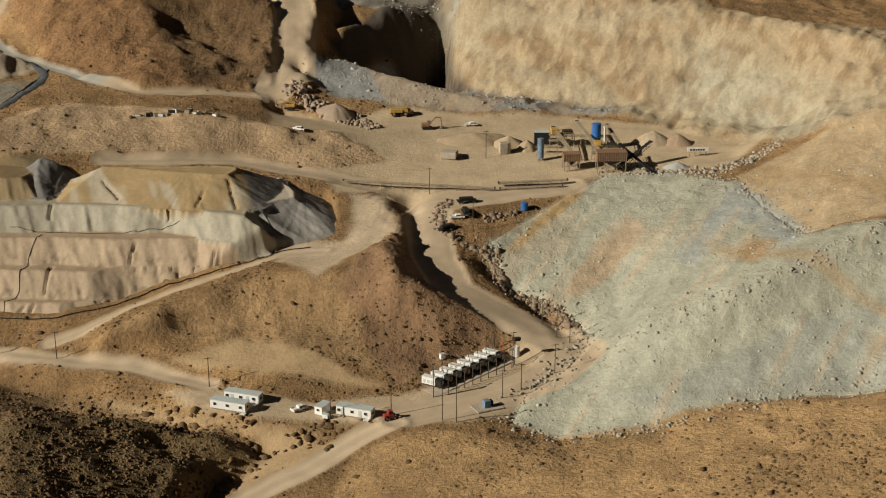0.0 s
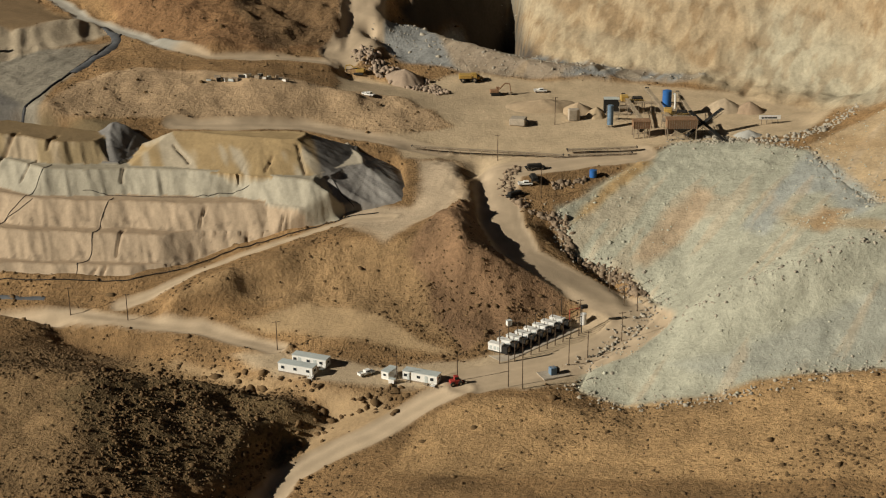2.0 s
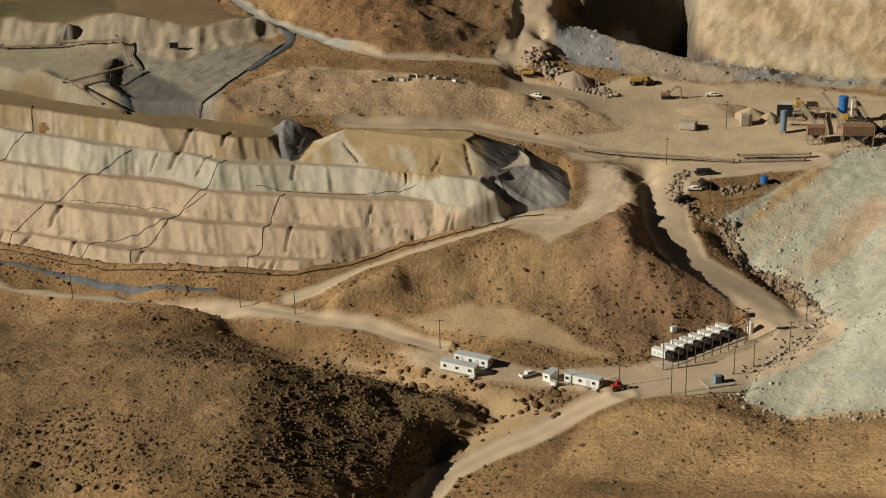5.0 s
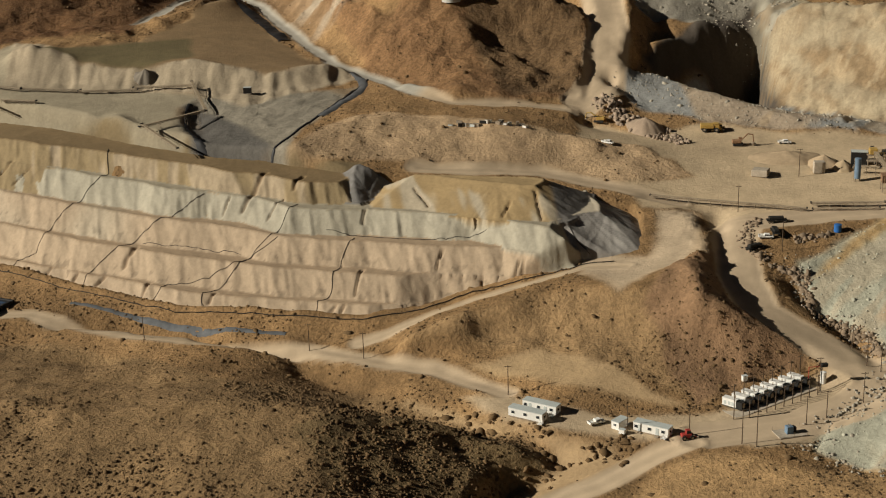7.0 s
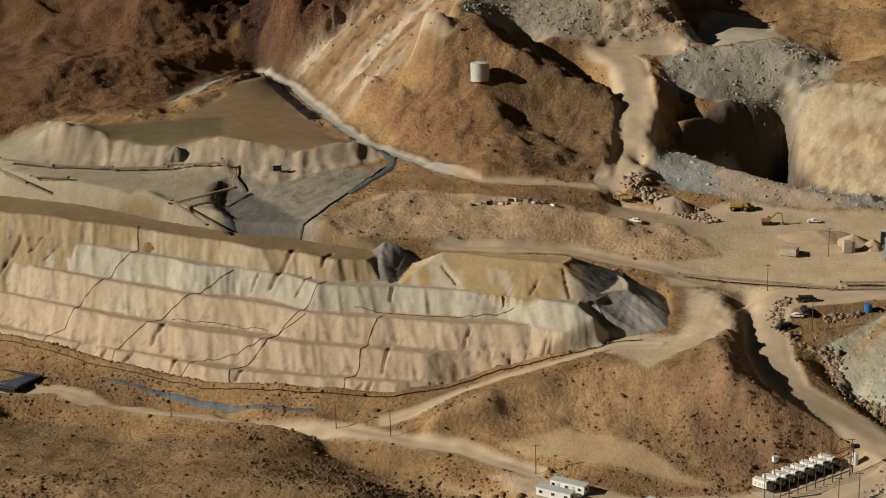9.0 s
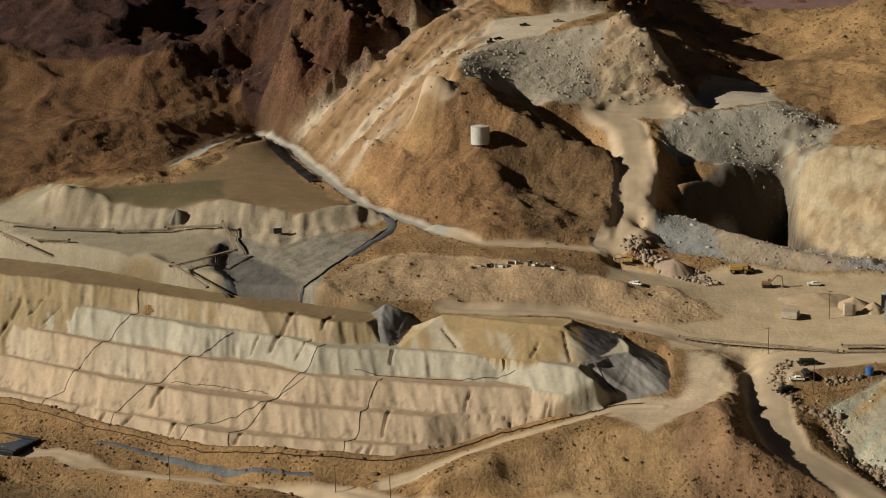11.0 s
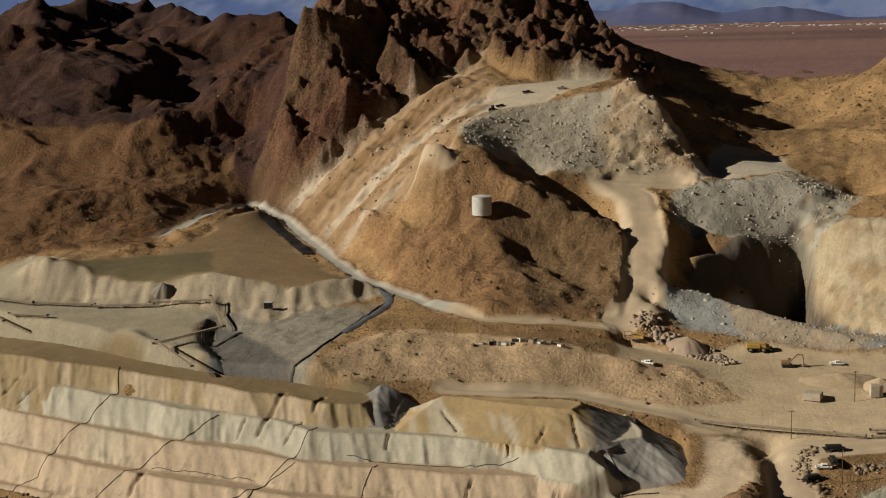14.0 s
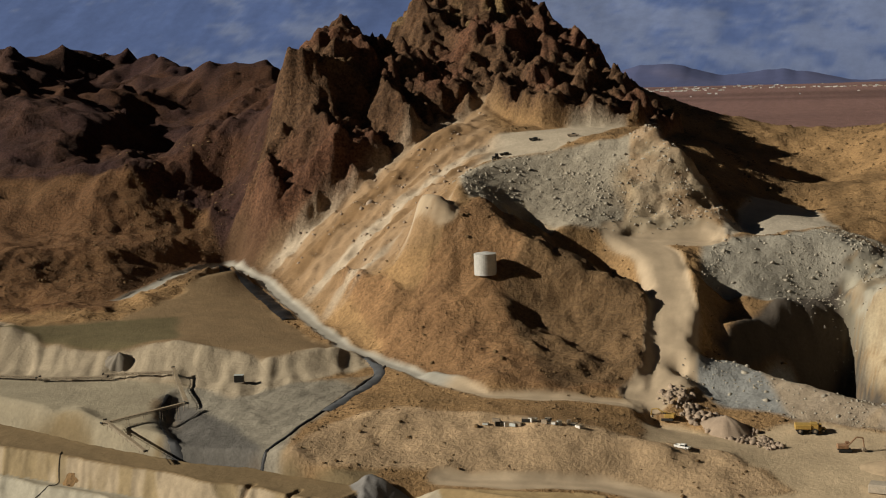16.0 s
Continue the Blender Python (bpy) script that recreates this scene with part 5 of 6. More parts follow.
upright_tank(37.5, 534.0, 1.15, 7.6, SLATE, "slim slate-blue silo with a domed top", "lime_silo", legs=1.2, category="silo")
conveyor((43.5, 552.0), (50.0, 530.5), 6.8, 3.0, "sloping conveyor between the crusher and the bin", 1.5, 2)
conveyor((53.0, 556.0), (60.5, 523.5), 7.8, 5.2, "long sloping conveyor feeding the large bin", 1.5, 2)
conveyor((47.0, 548.0), (66.0, 546.0), 5.0, 5.0, "level conveyor across the crushing plant", 1.3, 4)
conveyor((64.5, 552.0), (68.5, 534.0), 7.6, 4.5, "sloping conveyor beside the blue silo", 1.3, 2)
conveyor((65.0, 519.0), (78.5, 527.5), 2.0, 8.5, "black steep conveyor rising beside the bin", 1.8, 1, DARK, deep=1.1)
conveyor((78.0, 515.5), (67.0, 530.0), 1.2, 7.0, "black conveyor crossing under another", 1.6, 1, DARK, deep=1.1)
conveyor((36.0, 541.0), (46.0, 540.0), 3.2, 3.2, "level conveyor at the silo's foot", 1.2, 3)


def crusher(x, y, yaw):
    t = thing("crusher", x, y, yaw, "dusty crusher frame with platforms and railings", "crusher")
    boxes("platform", STEEL, t, (-5, 5, -2.5, 2.5, 4.6, 4.8), (-5, 0, -2.5, 2.5, 2.2, 2.4))
    for a in (-4.8, -1.6, 1.6, 4.8):
        for b in (-2.3, 2.3):
            boxes("column", STEEL, t, (a - 0.14, a + 0.14, b - 0.14, b + 0.14, 0, 4.6))
    boxes("housing", YELLOW, t, (-4.2, -1.2, -1.6, 1.6, 4.81, 7.0), bevel=0.2, label="dusty yellow crusher housing")
    boxes("screen", DARK, t, (0.6, 4.4, -1.7, 1.7, 4.81, 6.2), bevel=0.15)
    for b in (-2.4, 2.4):
        r = rods("railing", YELLOW, t, ((-5, b, 5.8), (5, b, 5.8), 0.05), ((-5, b, 5.3), (5, b, 5.3), 0.04))
        for a in range(-5, 6, 2):
            rods("baluster", YELLOW, r, ((a, b, 4.8), (a, b, 5.8), 0.04), n=5)
    return t


crusher(46.5, 550.0, 5)
crusher(62.0, 534.0, -8)
cabinet(39.0, 552.0, 0, 6.0, 4.0, 5.0, DARK, "dark feed housing in the crusher's dust", "feed_housing", "housing")


def signboard(x, y, yaw):
    t = thing("sign_board", x, y, yaw, "long white sign board raised on posts", "sign")
    boxes("board", WHITE, t, (-4.0, 4.2, -0.15, 0.15, 2.0, 3.6), bevel=0.03)
    for k, (u, w) in enumerate(((-2.6, 0.9), (-1.5, 0.9), (-0.5, 0.7), (0.4, 0.9), (1.4, 0.8), (2.3, 0.8))):
        boxes("lettering_bar", DARK, t, (u - w / 2, u + w / 2, -0.17, -0.153, 2.35, 2.95))
    for u in (-3.0, -1.0, 1.0, 3.0):
        boxes("post", STEEL, t, (u - 0.12, u + 0.12, -0.12, 0.12, 0, 1.996))
    return t


signboard(97.5, 533.5, 3)


def block_house(x, y, yaw, l, w, h, mat, label):
    t = thing("block_wall", x, y, yaw, label, "concrete block")
    boxes("wall", mat, t, (-l / 2, l / 2, -w / 2, w / 2, 0, h), bevel=0.12)
    boxes("cap", mat, t, (-l / 2 + 0.2, l / 2 - 0.2, -w / 2 + 0.2, w / 2 - 0.2, h + 0.003, h + 0.2))
    return t


block_house(2.5, 538.0, -12, 6.0, 5.0, 2.4, CONCRETE, "dusty tan flat-roofed block hut on the flat")
block_house(24.0, 542.5, 8, 4.2, 3.0, 4.2, CONCRETE, "pale concrete block standing on the flat")


def excavator(x, y, yaw, label, lift=3.6, mat=YELLOW):
    t = thing("excavator", x, y, yaw, label, "excavator", "mine machines")
    for b in (-1.25, 1.25):
        boxes("track", DARK, t, (-2.1, 2.1, b - 0.3, b + 0.3, 0.05, 0.95), bevel=0.2)
    boxes("house", mat, t, (-2.4, 1.1, -1.3, 1.3, 1.1, 2.4), bevel=0.15)
    c = boxes("cab", mat, t, (0.2, 1.5, 0.3, 1.3, 2.4, 3.2), bevel=0.1)
    boxes("cab_window", GLASS, c, (0.4, 1.54, 0.35, 1.34, 2.55, 3.05))
    rods("boom", mat, t, ((1.0, -0.2, 2.0), (3.6, -0.2, lift + 1.2), 0.26), ((3.6, -0.2, lift + 1.2), (5.6, -0.2, lift + 0.9), 0.24))
    rods("stick", mat, t, ((5.6, -0.2, lift + 0.9), (6.0, -0.2, 1.4), 0.2))
    boxes("bucket", STEEL, t, (5.3, 6.4, -0.8, 0.4, 0.3, 1.4), bevel=0.2)
    return t


excavator(-6.5, 566.0, 8, "dusty tan excavator with its arm bent on the flat", mat=RUST)
excavator(-63.0, 579.5, 170, "yellow excavator at work beside broken rock", 2.6)


def haul_truck(x, y, yaw, label):
    t = thing("haul_truck", x, y, yaw, label, "haul truck", "mine machines")
    boxes("chassis", DARK, t, (-3.6, 3.6, -1.3, 1.3, 0.9, 1.4))
    boxes("cab", YELLOW, t, (1.6, 3.6, -1.6, 1.6, 1.404, 3.2), bevel=0.15)
    bm = bmesh.new()
    box(bm, -3.9, 1.4, -1.9, 1.9, 1.5, 3.1, bevel=0.2)
    part("dump_body", bm, YELLOW, t)
    boxes("canopy", YELLOW, t, (1.2, 3.3, -1.7, 1.7, 3.25, 3.4))
    wheels(t, (-2.3, 2.5), -1.5, 1.5, 0.95, 0.7)
    return t


haul_truck(-18.0, 579.0, 4, "yellow haul truck parked below the berm")
loader(-14.0, 580.0, 190, YELLOW, "yellow wheel loader beside the haul truck", 1.2)
pickup(11.5, 571.0, 5, WHITE, "white service pickup truck on the flat")


def stockpile(x, y, r, h, rgb, label, stretch=1.0, yaw=0, seed=0):
    """A tipped cone of broken ore with an uneven skirt."""
    a = np.linspace(0, 2 * math.pi, 49)[None, :]
    t = np.linspace(0, 1, 22)[:, None]
    rr = r * (1 + 0.16 * fbm(np.cos(a) * 3 + seed, np.sin(a) * 3, 1.4, 2, seed)) * t
    c, s = math.cos(radians(yaw)), math.sin(radians(yaw))
    lx, ly = rr * np.cos(a) * stretch, rr * np.sin(a)
    px, py = x + lx * c - ly * s, y + lx * s + ly * c
    base = survey(px, py, True)[0]
    pz = base * t ** 2 + (1 - t ** 2) * base[:1].mean() + h * (1 - t) ** 0.9 + 0.25 * fbm(px, py, 2.2, 3, seed + 2) - 0.6 * t ** 4
    col = np.array(rgb) * (1 + 0.15 * fbm(px, py, 1.5, 3, seed + 4))[..., None]
    return tagged(new("stockpile", sheet_mesh("stockpile", px[::-1], py[::-1], pz[::-1], col[::-1], HEAP)), label, "stockpile", "stockpiles")


stockpile(83.0, 553.0, 7.0, 4.6, (0.47, 0.37, 0.25), "pale tan stockpile behind the crushing plant", 1.3, 10, 131)
stockpile(92.5, 550.5, 5.5, 4.0, (0.36, 0.26, 0.17), "brown rock stockpile behind the crushing plant", 1.2, -15, 133)
stockpile(26.0, 551.0, 6.5, 3.6, (0.44, 0.33, 0.21), "tan ore stockpile on the flat", 1.1, 0, 135)
stockpile(12.0, 556.0, 9.0, 2.6, (0.44, 0.33, 0.21), "low tan ore stockpile on the flat", 1.8, 8, 137)
stockpile(88.0, 521.5, 4.0, 2.2, (0.40, 0.39, 0.35), "low grey stockpile at the flat's edge", 1.4, 0, 139)
stockpile(33.0, 547.0, 5.0, 3.4, (0.42, 0.32, 0.20), "tan ore stockpile beside the feed housing", 1.0, 0, 141)
stockpile(-44.0, 577.0, 7.0, 4.6, (0.33, 0.25, 0.18), "heap of brown blasted rock on the flat", 1.4, -35, 143)

stockpile(-262.0, 580.5, 6.0, 3.6, (0.22, 0.19, 0.15), "dark grey tipped cone below the upper pad", 1.0, 0, 147)

# pipes and low conveyors across the flat
conveyor((-37.0, 514.5), (19.0, 506.8), 1.3, 1.3, "long low conveyor across the flat", 1.0, 14)
conveyor((20.5, 510.5), (46.0, 511.5), 1.8, 1.8, "low conveyor feeding from the bins", 1.4, 6)
conveyor((21.0, 507.5), (44.0, 508.5), 0.9, 0.9, "low second conveyor beside the first", 1.0, 5)


# ---- laydown yard below the flat ----
def flatbed(x, y, yaw, label, mat=DARK):
    t = thing("flatbed_trailer", x, y, yaw, label, "trailer", "laydown yard")
    boxes("deck", mat, t, (-3.6, 3.6, -1.2, 1.2, 1.0, 1.25))
    boxes("load", DARK, t, (-2.8, 2.4, -0.9, 0.9, 1.254, 2.3), bevel=0.2)
    wheels(t, (-2.6, -1.6, 2.6), -1.05, 1.05, 0.45)
    boxes("coupling", STEEL, t, (3.6, 4.6, -0.15, 0.15, 0.7, 0.95))
    return t


flatbed(8.5, 494.0, 12, "dark flatbed trailer with covered load in the yard")
flatbed(8.0, 484.5, 100, "dark machine on a flatbed in the yard")
flatbed(1.5, 474.5, 40, "dark low trailer at the yard's edge")
pickup(5.0, 482.0, 5, WHITE, "white flat-bodied truck in the yard")
upright_tank(29.0, 489.5, 1.3, 2.6, BLUE, "blue squat tank at the dump's foot", "squat_tank", ladder=False)


# ---- water tank on the hill ----
hill_tank = upright_tank(-137.0, 640.5, 4.3, 8.2, TANK, "pale grey steel water tank on the brown hill", "water_tank")

# ---- overland conveyors on the upper pad ----
for a, b, za, zb in (((-340, 565.7), (-311.3, 560.3), 4.2, 1.6), ((-312, 561.5), (-284.5, 562.5), 1.6, 1.6), ((-285, 561), (-259.5, 565.5), 1.6, 1.6), ((-262, 567), (-236, 570.5), 1.7, 1.7),
                     ((-237, 571.5), (-222, 548.0), 2.6, 3.2), ((-221.5, 545.5), (-239, 519.0), 4.5, 1.8), ((-238.5, 520.5), (-217.5, 505.0), 2.5, 1.5),
                     ((-335, 555.5), (-314.5, 542.0), 2.0, 1.2), ((-316, 549), (-297, 546), 1.2, 1.6)):
    conveyor(a, b, za, zb, "jointed overland conveyor on low legs", 1.3, 5, STEEL)
cabinet(-211.0, 568.5, 10, 3.2, 2.2, 2.6, DARK, "dark control hut on the pad", "control_hut", "hut")


# ---- machines on the top bench ----
pickup(-147.5, 741.0, 30, DARK, "dark vehicle parked on the top bench")
pickup(-138.0, 764.0, 10, DARK, "dark vehicle parked on the top bench")
pickup(-121.0, 770.0, 5, STEEL, "dusty vehicle parked on the top bench")
loader(-150.5, 735.0, 30, DARK, "dark loader at the bench's edge", 1.2)
pickup(-56.0, 546.0, -25, WHITE, "white service pickup truck on the ridge bench")


# ---- junk line on the ridge, rock piles, liners, a shade strip, pond ----
def junk_row():
    rng = random.Random(4)
    for k in range(16):
        u = k / 15
        x, y = -117 + 29 * u + rng.uniform(-0.8, 0.8), 542.5 + 2.5 * u + rng.uniform(-1.5, 1.5)
        l, w, h = rng.uniform(1.2, 3.0), rng.uniform(0.8, 1.6), rng.uniform(0.6, 1.6)
        t = thing("scrap_crate", x, y, rng.uniform(-30, 30), "grey weathered crate of scrap on the ridge", "crate", "scrap row")
        boxes("body", (ROOF, STEEL, DARK, WHITE)[k % 4], t, (-l / 2, l / 2, -w / 2, w / 2, 0, h), bevel=0.06)
        boxes("lid", STEEL, t, (-l / 2 - 0.05, l / 2 + 0.05, -w / 2 - 0.05, w / 2 + 0.05, h + 0.003, h + 0.08))


junk_row()
# Black strip laid in as the shade below the upper pad's edge.
strip("pad_edge_shade", [(-277, 720), (-262, 700), (-246, 684), (-231, 664), (-219, 646)], 8, BLACK_LINER_SHADE, "black strip standing for shade along the upper pad's edge", "liner", 0.5, n=90)
strip("liner_apron", [(-176, 606), (-168, 598), (-164, 585), (-168, 566), (-172, 545)], 5, LINER, "grey plastic lining at the basin's corner", "liner", 0.4, n=90)
strip("basin_kerb", [(-166, 597), (-170, 566), (-174, 540), (-178, 512), (-186, 500)], 1.6, BLACK_LINER_SHADE, "black lined ditch along the basin", "liner", 0.35, n=120)
# Narrow black band following the inside of the basin's left rim.
strip("basin_strip", [(-232, 556), (-230, 546), (-226, 535), (-215, 518), (-204, 509), (-196, 503)], 3.2, BLACK_LINER_SHADE, "black strip down the basin's inner edge", "liner", 0.3, n=120)
strip("toe_liner", [(-236, 441), (-215, 436), (-189, 429), (-165, 425.5), (-150, 424)], 2.6, LINER, "grey plastic sheet along the pad's toe", "liner", 0.15, n=140)

# solution pond at the pad's foot
pond = tagged(new("pond"), "dark blue solution pond with a black liner", "pond")
pond.matrix_world = pose(-266, 434, 4.2, 0, 0, -12)
boxes("water", WATER, pond, (-24, 6, -5.5, 6.5, -0.5, 0.0))
boxes("bank", BLACK_LINER_SHADE, pond, (-25, 7.4, -6.8, -5.504, -2, 0.7), (-25, 7.4, 6.504, 7.8, -2, 0.9), (6.004, 7.4, -5.5, 6.5, -2, 0.8), bevel=0.2)


# ---- drip lines on the leach pad ----
def pad_z(x, y):
    x, y = np.array([x]), np.array([y])
    return float(pad_survey(x, y)[0][0] - 1.1 * carve(x, y)[0])


def hose(name, pts, r, mat, label, category, group):
    cu = bmesh.new()
    for p, q in zip(pts[:-1], pts[1:]):
        if (Vector(q) - Vector(p)).length > 0.05:
            rod(cu, p, q, r, 5)
    me = bpy.data.meshes.new(name)
    cu.to_mesh(me)
    cu.free()
    me.materials.append(mat)
    return tagged(new(name, me), label, category, group)


def drip(way, r=0.10):
    pts = []
    for (x0, y0), (x1, y1) in zip(way[:-1], way[1:]):
        n = max(4, int(math.hypot(x1 - x0, y1 - y0) / 0.9))
        for k in range(n):
            t = k / n
            x, y = x0 + (x1 - x0) * t + 0.25 * math.sin(5 * t + x0), y0 + (y1 - y0) * t
            pts.append((x, y, pad_z(x, y) + 0.12))
    hose("drip_line", pts, r, RUBBER, "thin dark pipe winding down the pad", "pipe", "drip lines")


for way in ([(-249.7, 511.3), (-244.8, 499.8), (-251.8, 490.1), (-260.5, 479.9), (-261.8, 475.2), (-262.9, 469.4), (-269.5, 467.9), (-270.3, 463.5), (-277.1, 462.3)],
            [(-200.5, 486.3), (-209.0, 478.9), (-214.0, 476.1), (-220.9, 470.2), (-226.9, 465.1), (-235.6, 457.4), (-236.5, 451.3)],
            [(-162.0, 479.4), (-164.7, 468.9), (-168.2, 465.5), (-173.3, 460.5), (-176.3, 454.5), (-179.5, 448.4), (-186.3, 442.4), (-184.5, 437.1), (-190.3, 435.2)],
            [(-164.5, 464.2), (-173.1, 460.0), (-176.7, 455.4), (-186.7, 450.3), (-193.0, 449.8), (-202.0, 449.2), (-205.7, 442.0)],
            [(-137.4, 466.7), (-139.3, 457.3), (-140.5, 450.6), (-140.1, 443.9), (-143.8, 440.1), (-142.6, 435.3), (-144.4, 433.1)],
            [(-218.9, 468.4), (-208.7, 467.0), (-190.3, 464.0), (-177.6, 461.5)],
            [(-148.6, 469.5), (-138.4, 469.5), (-121.2, 468.1), (-104.6, 468.5), (-97.3, 470.0), (-89.2, 471.1)],
            [(-62.1, 472.4), (-57.7, 467.4), (-52.8, 464.0)]):
    drip(way)
toe = resample([(x, y - 2.2, 0) for x, y in PAD_TOES[0] + HEAP_END_TOE[:6]], 1.5)
hose("header_pipe", [(x, y, ground_z(x, y) + 0.25) for x, y, _ in toe], 0.16, RUBBER, "long black header pipe along the pad's toe", "pipe", "drip lines")


# ---- scrub, boulders, rubble ----
def scatter(n, x0, x1, y0, y1, seed, want):
    rng = np.random.default_rng(seed)
    x, y = rng.uniform(x0, x1, n), rng.uniform(y0, y1, n)
    z, c, s = survey(x, y)
    keep = rng.uniform(0, 1, n) < want(x, y, s)
    return x[keep], y[keep], z[keep], rng


def scrub_share(x, y, s):
    return np.clip(s, 0, 1.6) * (0.08 + 0.60 * soft(fbm(x, y, 34, 4, 91), 0.5)) * (y < 900)


x, y, z, rng = scatter(66000, -330, 190, 288, 470, 7, scrub_share)
clumps("desert_scrub", x, y, z, rng.lognormal(-1.1, 0.42, len(x)), SCRUB, "dry dark desert scrub dotted over the hills", "scrub")
x, y, z, rng = scatter(26000, -360, 160, 470, 800, 8, lambda x, y, s: scrub_share(x, y, s) * 0.8)
clumps("desert_scrub", x, y, z, rng.lognormal(-0.85, 0.35, len(x)), SCRUB, "dry dark desert scrub on the upper slopes", "scrub", seed=6)
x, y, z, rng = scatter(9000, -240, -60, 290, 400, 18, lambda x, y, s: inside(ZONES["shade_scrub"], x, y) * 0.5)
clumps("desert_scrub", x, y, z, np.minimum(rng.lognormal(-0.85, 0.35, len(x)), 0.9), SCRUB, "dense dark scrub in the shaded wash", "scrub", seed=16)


x, y, z, rng = scatter(9000, -110, 190, 800, 1010, 21, lambda x, y, s: scrub_share(x, np.minimum(y, 890), s) * 0.9)
clumps("desert_scrub", x, y, z, rng.lognormal(-0.6, 0.35, len(x)), SCRUB, "dry scrub on the far ochre hill", "scrub", seed=36)


# wash bushes
def near_lines(lines, w):
    def share(x, y, s):
        d = np.minimum.reduce([beside(l, x, y) for l in lines])
        return np.clip(1 - d / w, 0, 1) ** 2
    return share


def in_zones(names, share):
    return lambda x, y, s: share * np.maximum.reduce([inside(ZONES[n], x, y).astype(float) for n in names]) * (0.3 + 0.7 * soft(fbm(x, y, 12, 2, 93), 0.6))


x, y, z, rng = scatter(1400, -130, -20, 345, 400, 20, near_lines([CAMP_BANK, WASH], 9))
clumps("desert_bush", x, y, z, rng.lognormal(-0.2, 0.35, len(x)), SCRUB, "larger dry bushes along the sandy wash", "bushes", 0.7, 30)
x, y, z, rng = scatter(16000, 0, 175, 355, 530, 9, near_lines([DUMP_TOE, DUMP_VALLEY, DUMP_CREST, DUMP_SPUR], 9))
z = survey(x, y, True)[0] + 0.2
clumps("loose_rock", x, y, z, np.minimum(rng.lognormal(-1.1, 0.45, len(x)), 0.7), ROCK, "pale broken rock along the dump's foot and crest", "rubble", 0.9, 21)
x, y, z, rng = scatter(40000, 0, 200, 355, 560, 10, in_zones(["dump", "rubble"], 0.2))
z = survey(x, y, True)[0] + 0.25
clumps("loose_rock", x, y, z, rng.lognormal(-1.6, 0.45, len(x)), DUMP_ROCK, "small pale rock strewn over the dump's slopes", "rubble", 0.9, 22)
x, y, z, rng = scatter(60000, -175, 130, 575, 840, 11, in_zones(["berm", "berm_east", "bench_face", "bench_pink", "shelf_face"], 0.45))
clumps("loose_rock", x, y, z, rng.lognormal(-1.15, 0.45, len(x)), ROCK, "grey broken rock on the tipped slopes", "rubble", 0.9, 23)
x, y, z, rng = scatter(5000, -70, -15, 560, 600, 12, near_lines([[(-62, 590), (-50, 582), (-38, 572), (-30, 566)]], 7))
clumps("loose_rock", x, y, z, np.minimum(rng.lognormal(-0.25, 0.45, len(x)), 1.5), BLAST_ROCK, "heap of big blasted rock on the flat", "rubble", 1.0, 24)
x, y, z, rng = scatter(5000, -10, 50, 450, 500, 13, near_lines([[(2, 497), (-2, 485), (0, 474), (8, 466), (18, 462)], [(16, 482), (24, 486)]], 4))
clumps("loose_rock", x, y, z, rng.lognormal(-0.6, 0.5, len(x)), DARK_ROCK, "dark heaped rock and scrap round the yard", "rubble", 1.0, 25)
x, y, z, rng = scatter(9000, -10, 50, 425, 470, 14, near_lines([[(18, 462), (20, 448), (36, 437), (44, 420)]], 4))
clumps("loose_rock", x, y, z, rng.lognormal(-0.7, 0.5, len(x)), DARK_ROCK, "dark broken rock along the haul road's bank", "rubble", 1.0, 26)
x, y, z, rng = scatter(26000, -270, -140, 640, 830, 19, in_zones(["talus"], 0.05))
clumps("loose_rock", x, y, z, rng.lognormal(-1.0, 0.5, len(x)), BLAST_ROCK, "brown broken rock on the scree chutes", "rubble", 0.9, 29)
x, y, z, rng = scatter(3500, 70, 130, 490, 540, 17, near_lines([[(78, 553), (92, 548)], [(75, 519), (100, 512), (118, 520), (128, 530)]], 8))
clumps("loose_rock", x, y, z, rng.lognormal(-0.85, 0.5, len(x)), ROCK, "grey rubble along the flat's edge", "rubble", 0.9, 28)


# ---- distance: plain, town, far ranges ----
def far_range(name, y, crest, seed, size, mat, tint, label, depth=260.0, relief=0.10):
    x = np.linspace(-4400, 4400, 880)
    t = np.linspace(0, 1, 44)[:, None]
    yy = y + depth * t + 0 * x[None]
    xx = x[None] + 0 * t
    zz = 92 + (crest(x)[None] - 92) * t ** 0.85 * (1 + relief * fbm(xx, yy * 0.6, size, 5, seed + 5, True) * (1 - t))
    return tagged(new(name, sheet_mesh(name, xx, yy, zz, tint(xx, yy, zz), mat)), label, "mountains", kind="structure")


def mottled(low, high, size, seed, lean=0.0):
    """Two colours of a far slope, blue haze mixed in, laid in ragged patches."""
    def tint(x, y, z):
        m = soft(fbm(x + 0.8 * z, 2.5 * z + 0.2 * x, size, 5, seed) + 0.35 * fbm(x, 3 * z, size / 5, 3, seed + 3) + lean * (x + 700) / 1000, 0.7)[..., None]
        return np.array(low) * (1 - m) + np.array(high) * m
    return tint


def low_hills(x):
    return 104 + 20 * np.exp(-(((x + 235) / 420) ** 4)) + 24 * np.exp(-(((x + 330) / 120) ** 2)) + 14 * np.exp(-(((x + 60) / 80) ** 2)) + 14 * np.exp(-(((x + 560) / 190) ** 2)) + 26 * np.exp(-(((x + 1480) / 320) ** 2)) + 16 * fbm(x, 0 * x, 110, 5, 101)


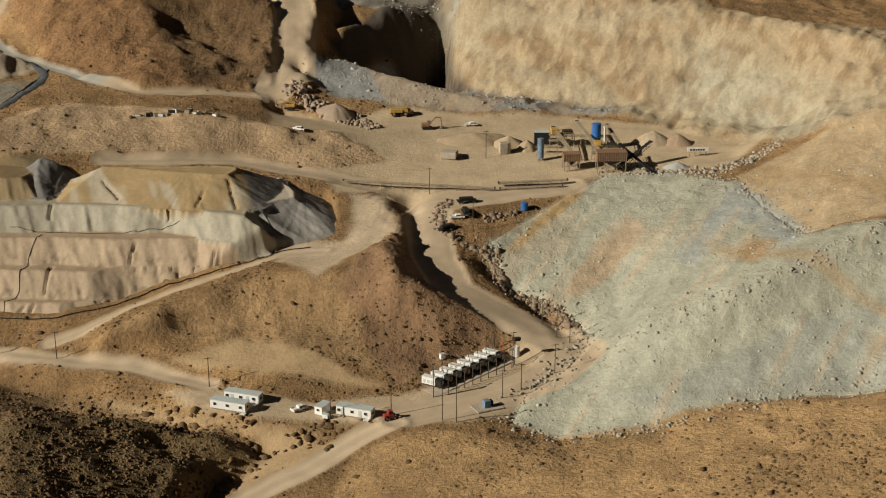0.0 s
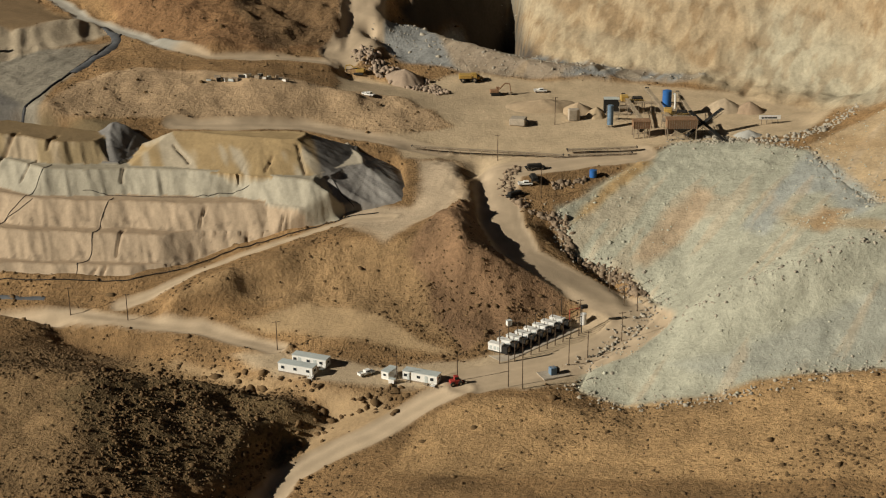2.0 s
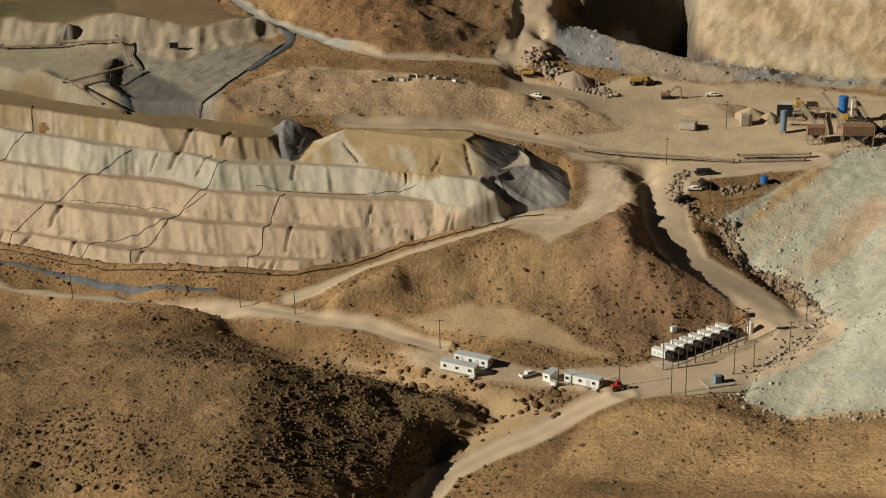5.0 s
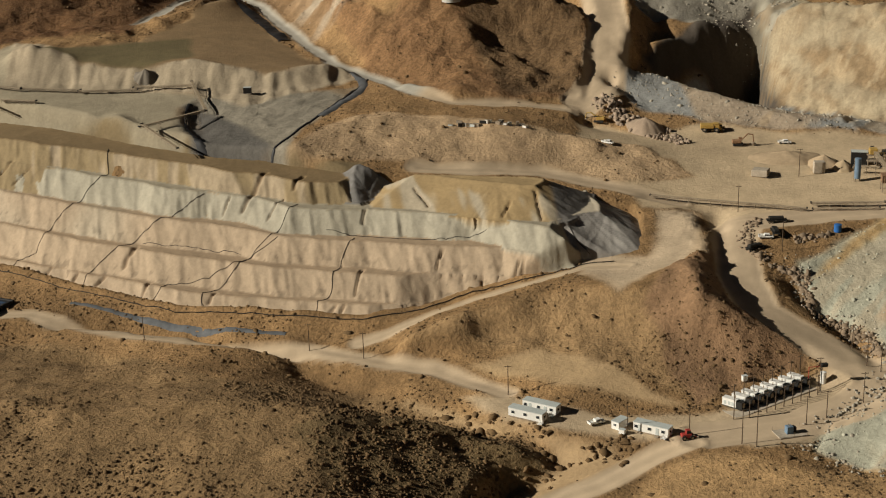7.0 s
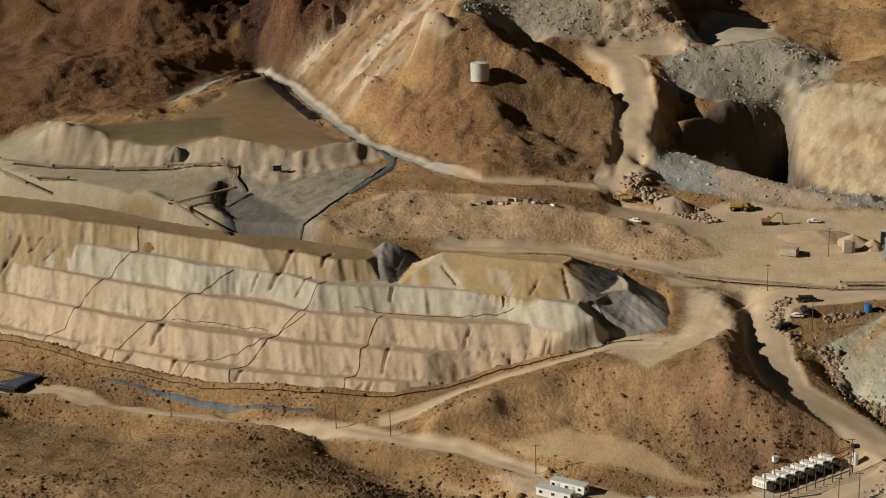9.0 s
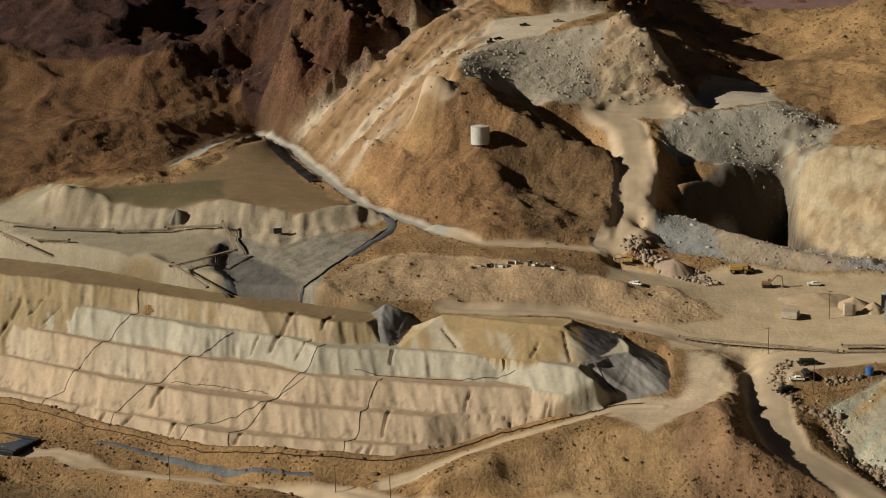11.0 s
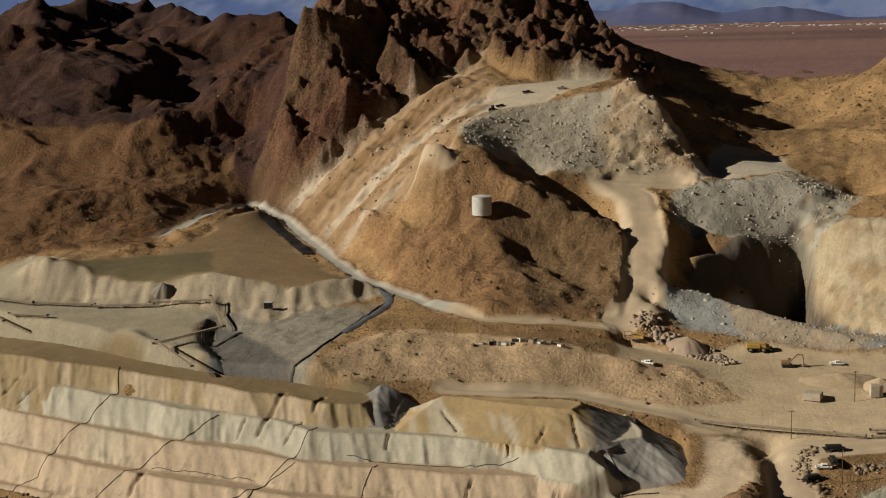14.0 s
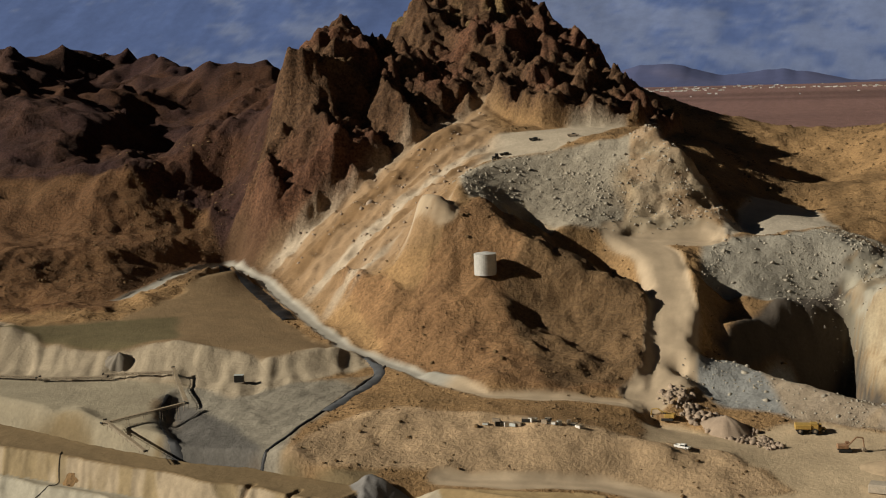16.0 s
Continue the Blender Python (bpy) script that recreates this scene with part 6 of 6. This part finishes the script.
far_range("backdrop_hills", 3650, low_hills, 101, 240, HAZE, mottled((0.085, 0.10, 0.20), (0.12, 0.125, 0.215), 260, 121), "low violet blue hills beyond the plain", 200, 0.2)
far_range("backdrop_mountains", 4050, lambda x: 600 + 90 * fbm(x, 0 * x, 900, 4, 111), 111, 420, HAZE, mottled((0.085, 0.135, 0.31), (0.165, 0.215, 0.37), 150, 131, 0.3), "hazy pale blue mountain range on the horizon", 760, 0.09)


def knoll(x, y, w, d, h, seed):
    """A low dark rocky rise out on the plain."""
    u, v = np.meshgrid(np.linspace(-1, 1, 44), np.linspace(-1, 1, 24))
    fall = np.clip(1 - u * u - v * v, 0, 1)
    px, py = x + w * u, y + d * v
    pz = PLAIN_Z - 1.2 + (h + 1.2) * fall ** 0.6 * (0.65 + 0.5 * fbm(px, py, w * 0.4, 4, seed, True))
    tint = np.array((0.17, 0.09, 0.06)) * (1 + 0.3 * fbm(px, py, w * 0.2, 3, seed + 1))[..., None]
    tagged(new("rocky_knoll", sheet_mesh("rocky_knoll", px, py, pz, tint, EARTH)), "low dark red-brown rocky rise on the plain", "hill", "knolls on the plain")


knoll(-53, 1400, 21, 32, 2.8, 140)
knoll(-75, 1360, 9, 20, 1.8, 143)
knoll(-43, 976, 20, 40, 2.3, 146)
knoll(-7, 1011, 17, 32, 2.0, 149)
knoll(-61, 1026, 9, 24, 1.7, 152)
knoll(6, 1401, 11, 20, 1.9, 155)
rng = np.random.default_rng(33)
n = 1500
tx, ty = rng.uniform(-1100, 420, n), rng.normal(3150, 170, n)
keep = fbm(tx, ty * 1.5, 200, 3, 95) > 0.0
tx, ty = tx[keep], ty[keep]
for mat, label, turn in ((WHITE, "small white houses of a far town on the plain", 0), (CONCRETE, "small sandy houses of a far town on the plain", 1), (ROOF, "small grey-roofed houses of a far town", 2)):
    bm = bmesh.new()
    for a, b in zip(tx[turn::3], ty[turn::3]):
        w, h = rng.uniform(1.2, 3.8), rng.uniform(1.0, 2.6)
        box(bm, a - w, a + w, b - 2, b + 2, PLAIN_Z - 2, PLAIN_Z + h)
    me = bpy.data.meshes.new("far_town")
    bm.to_mesh(me)
    bm.free()
    me.materials.append(mat)
    tagged(new("far_town", me), label, "town", kind="stuff")
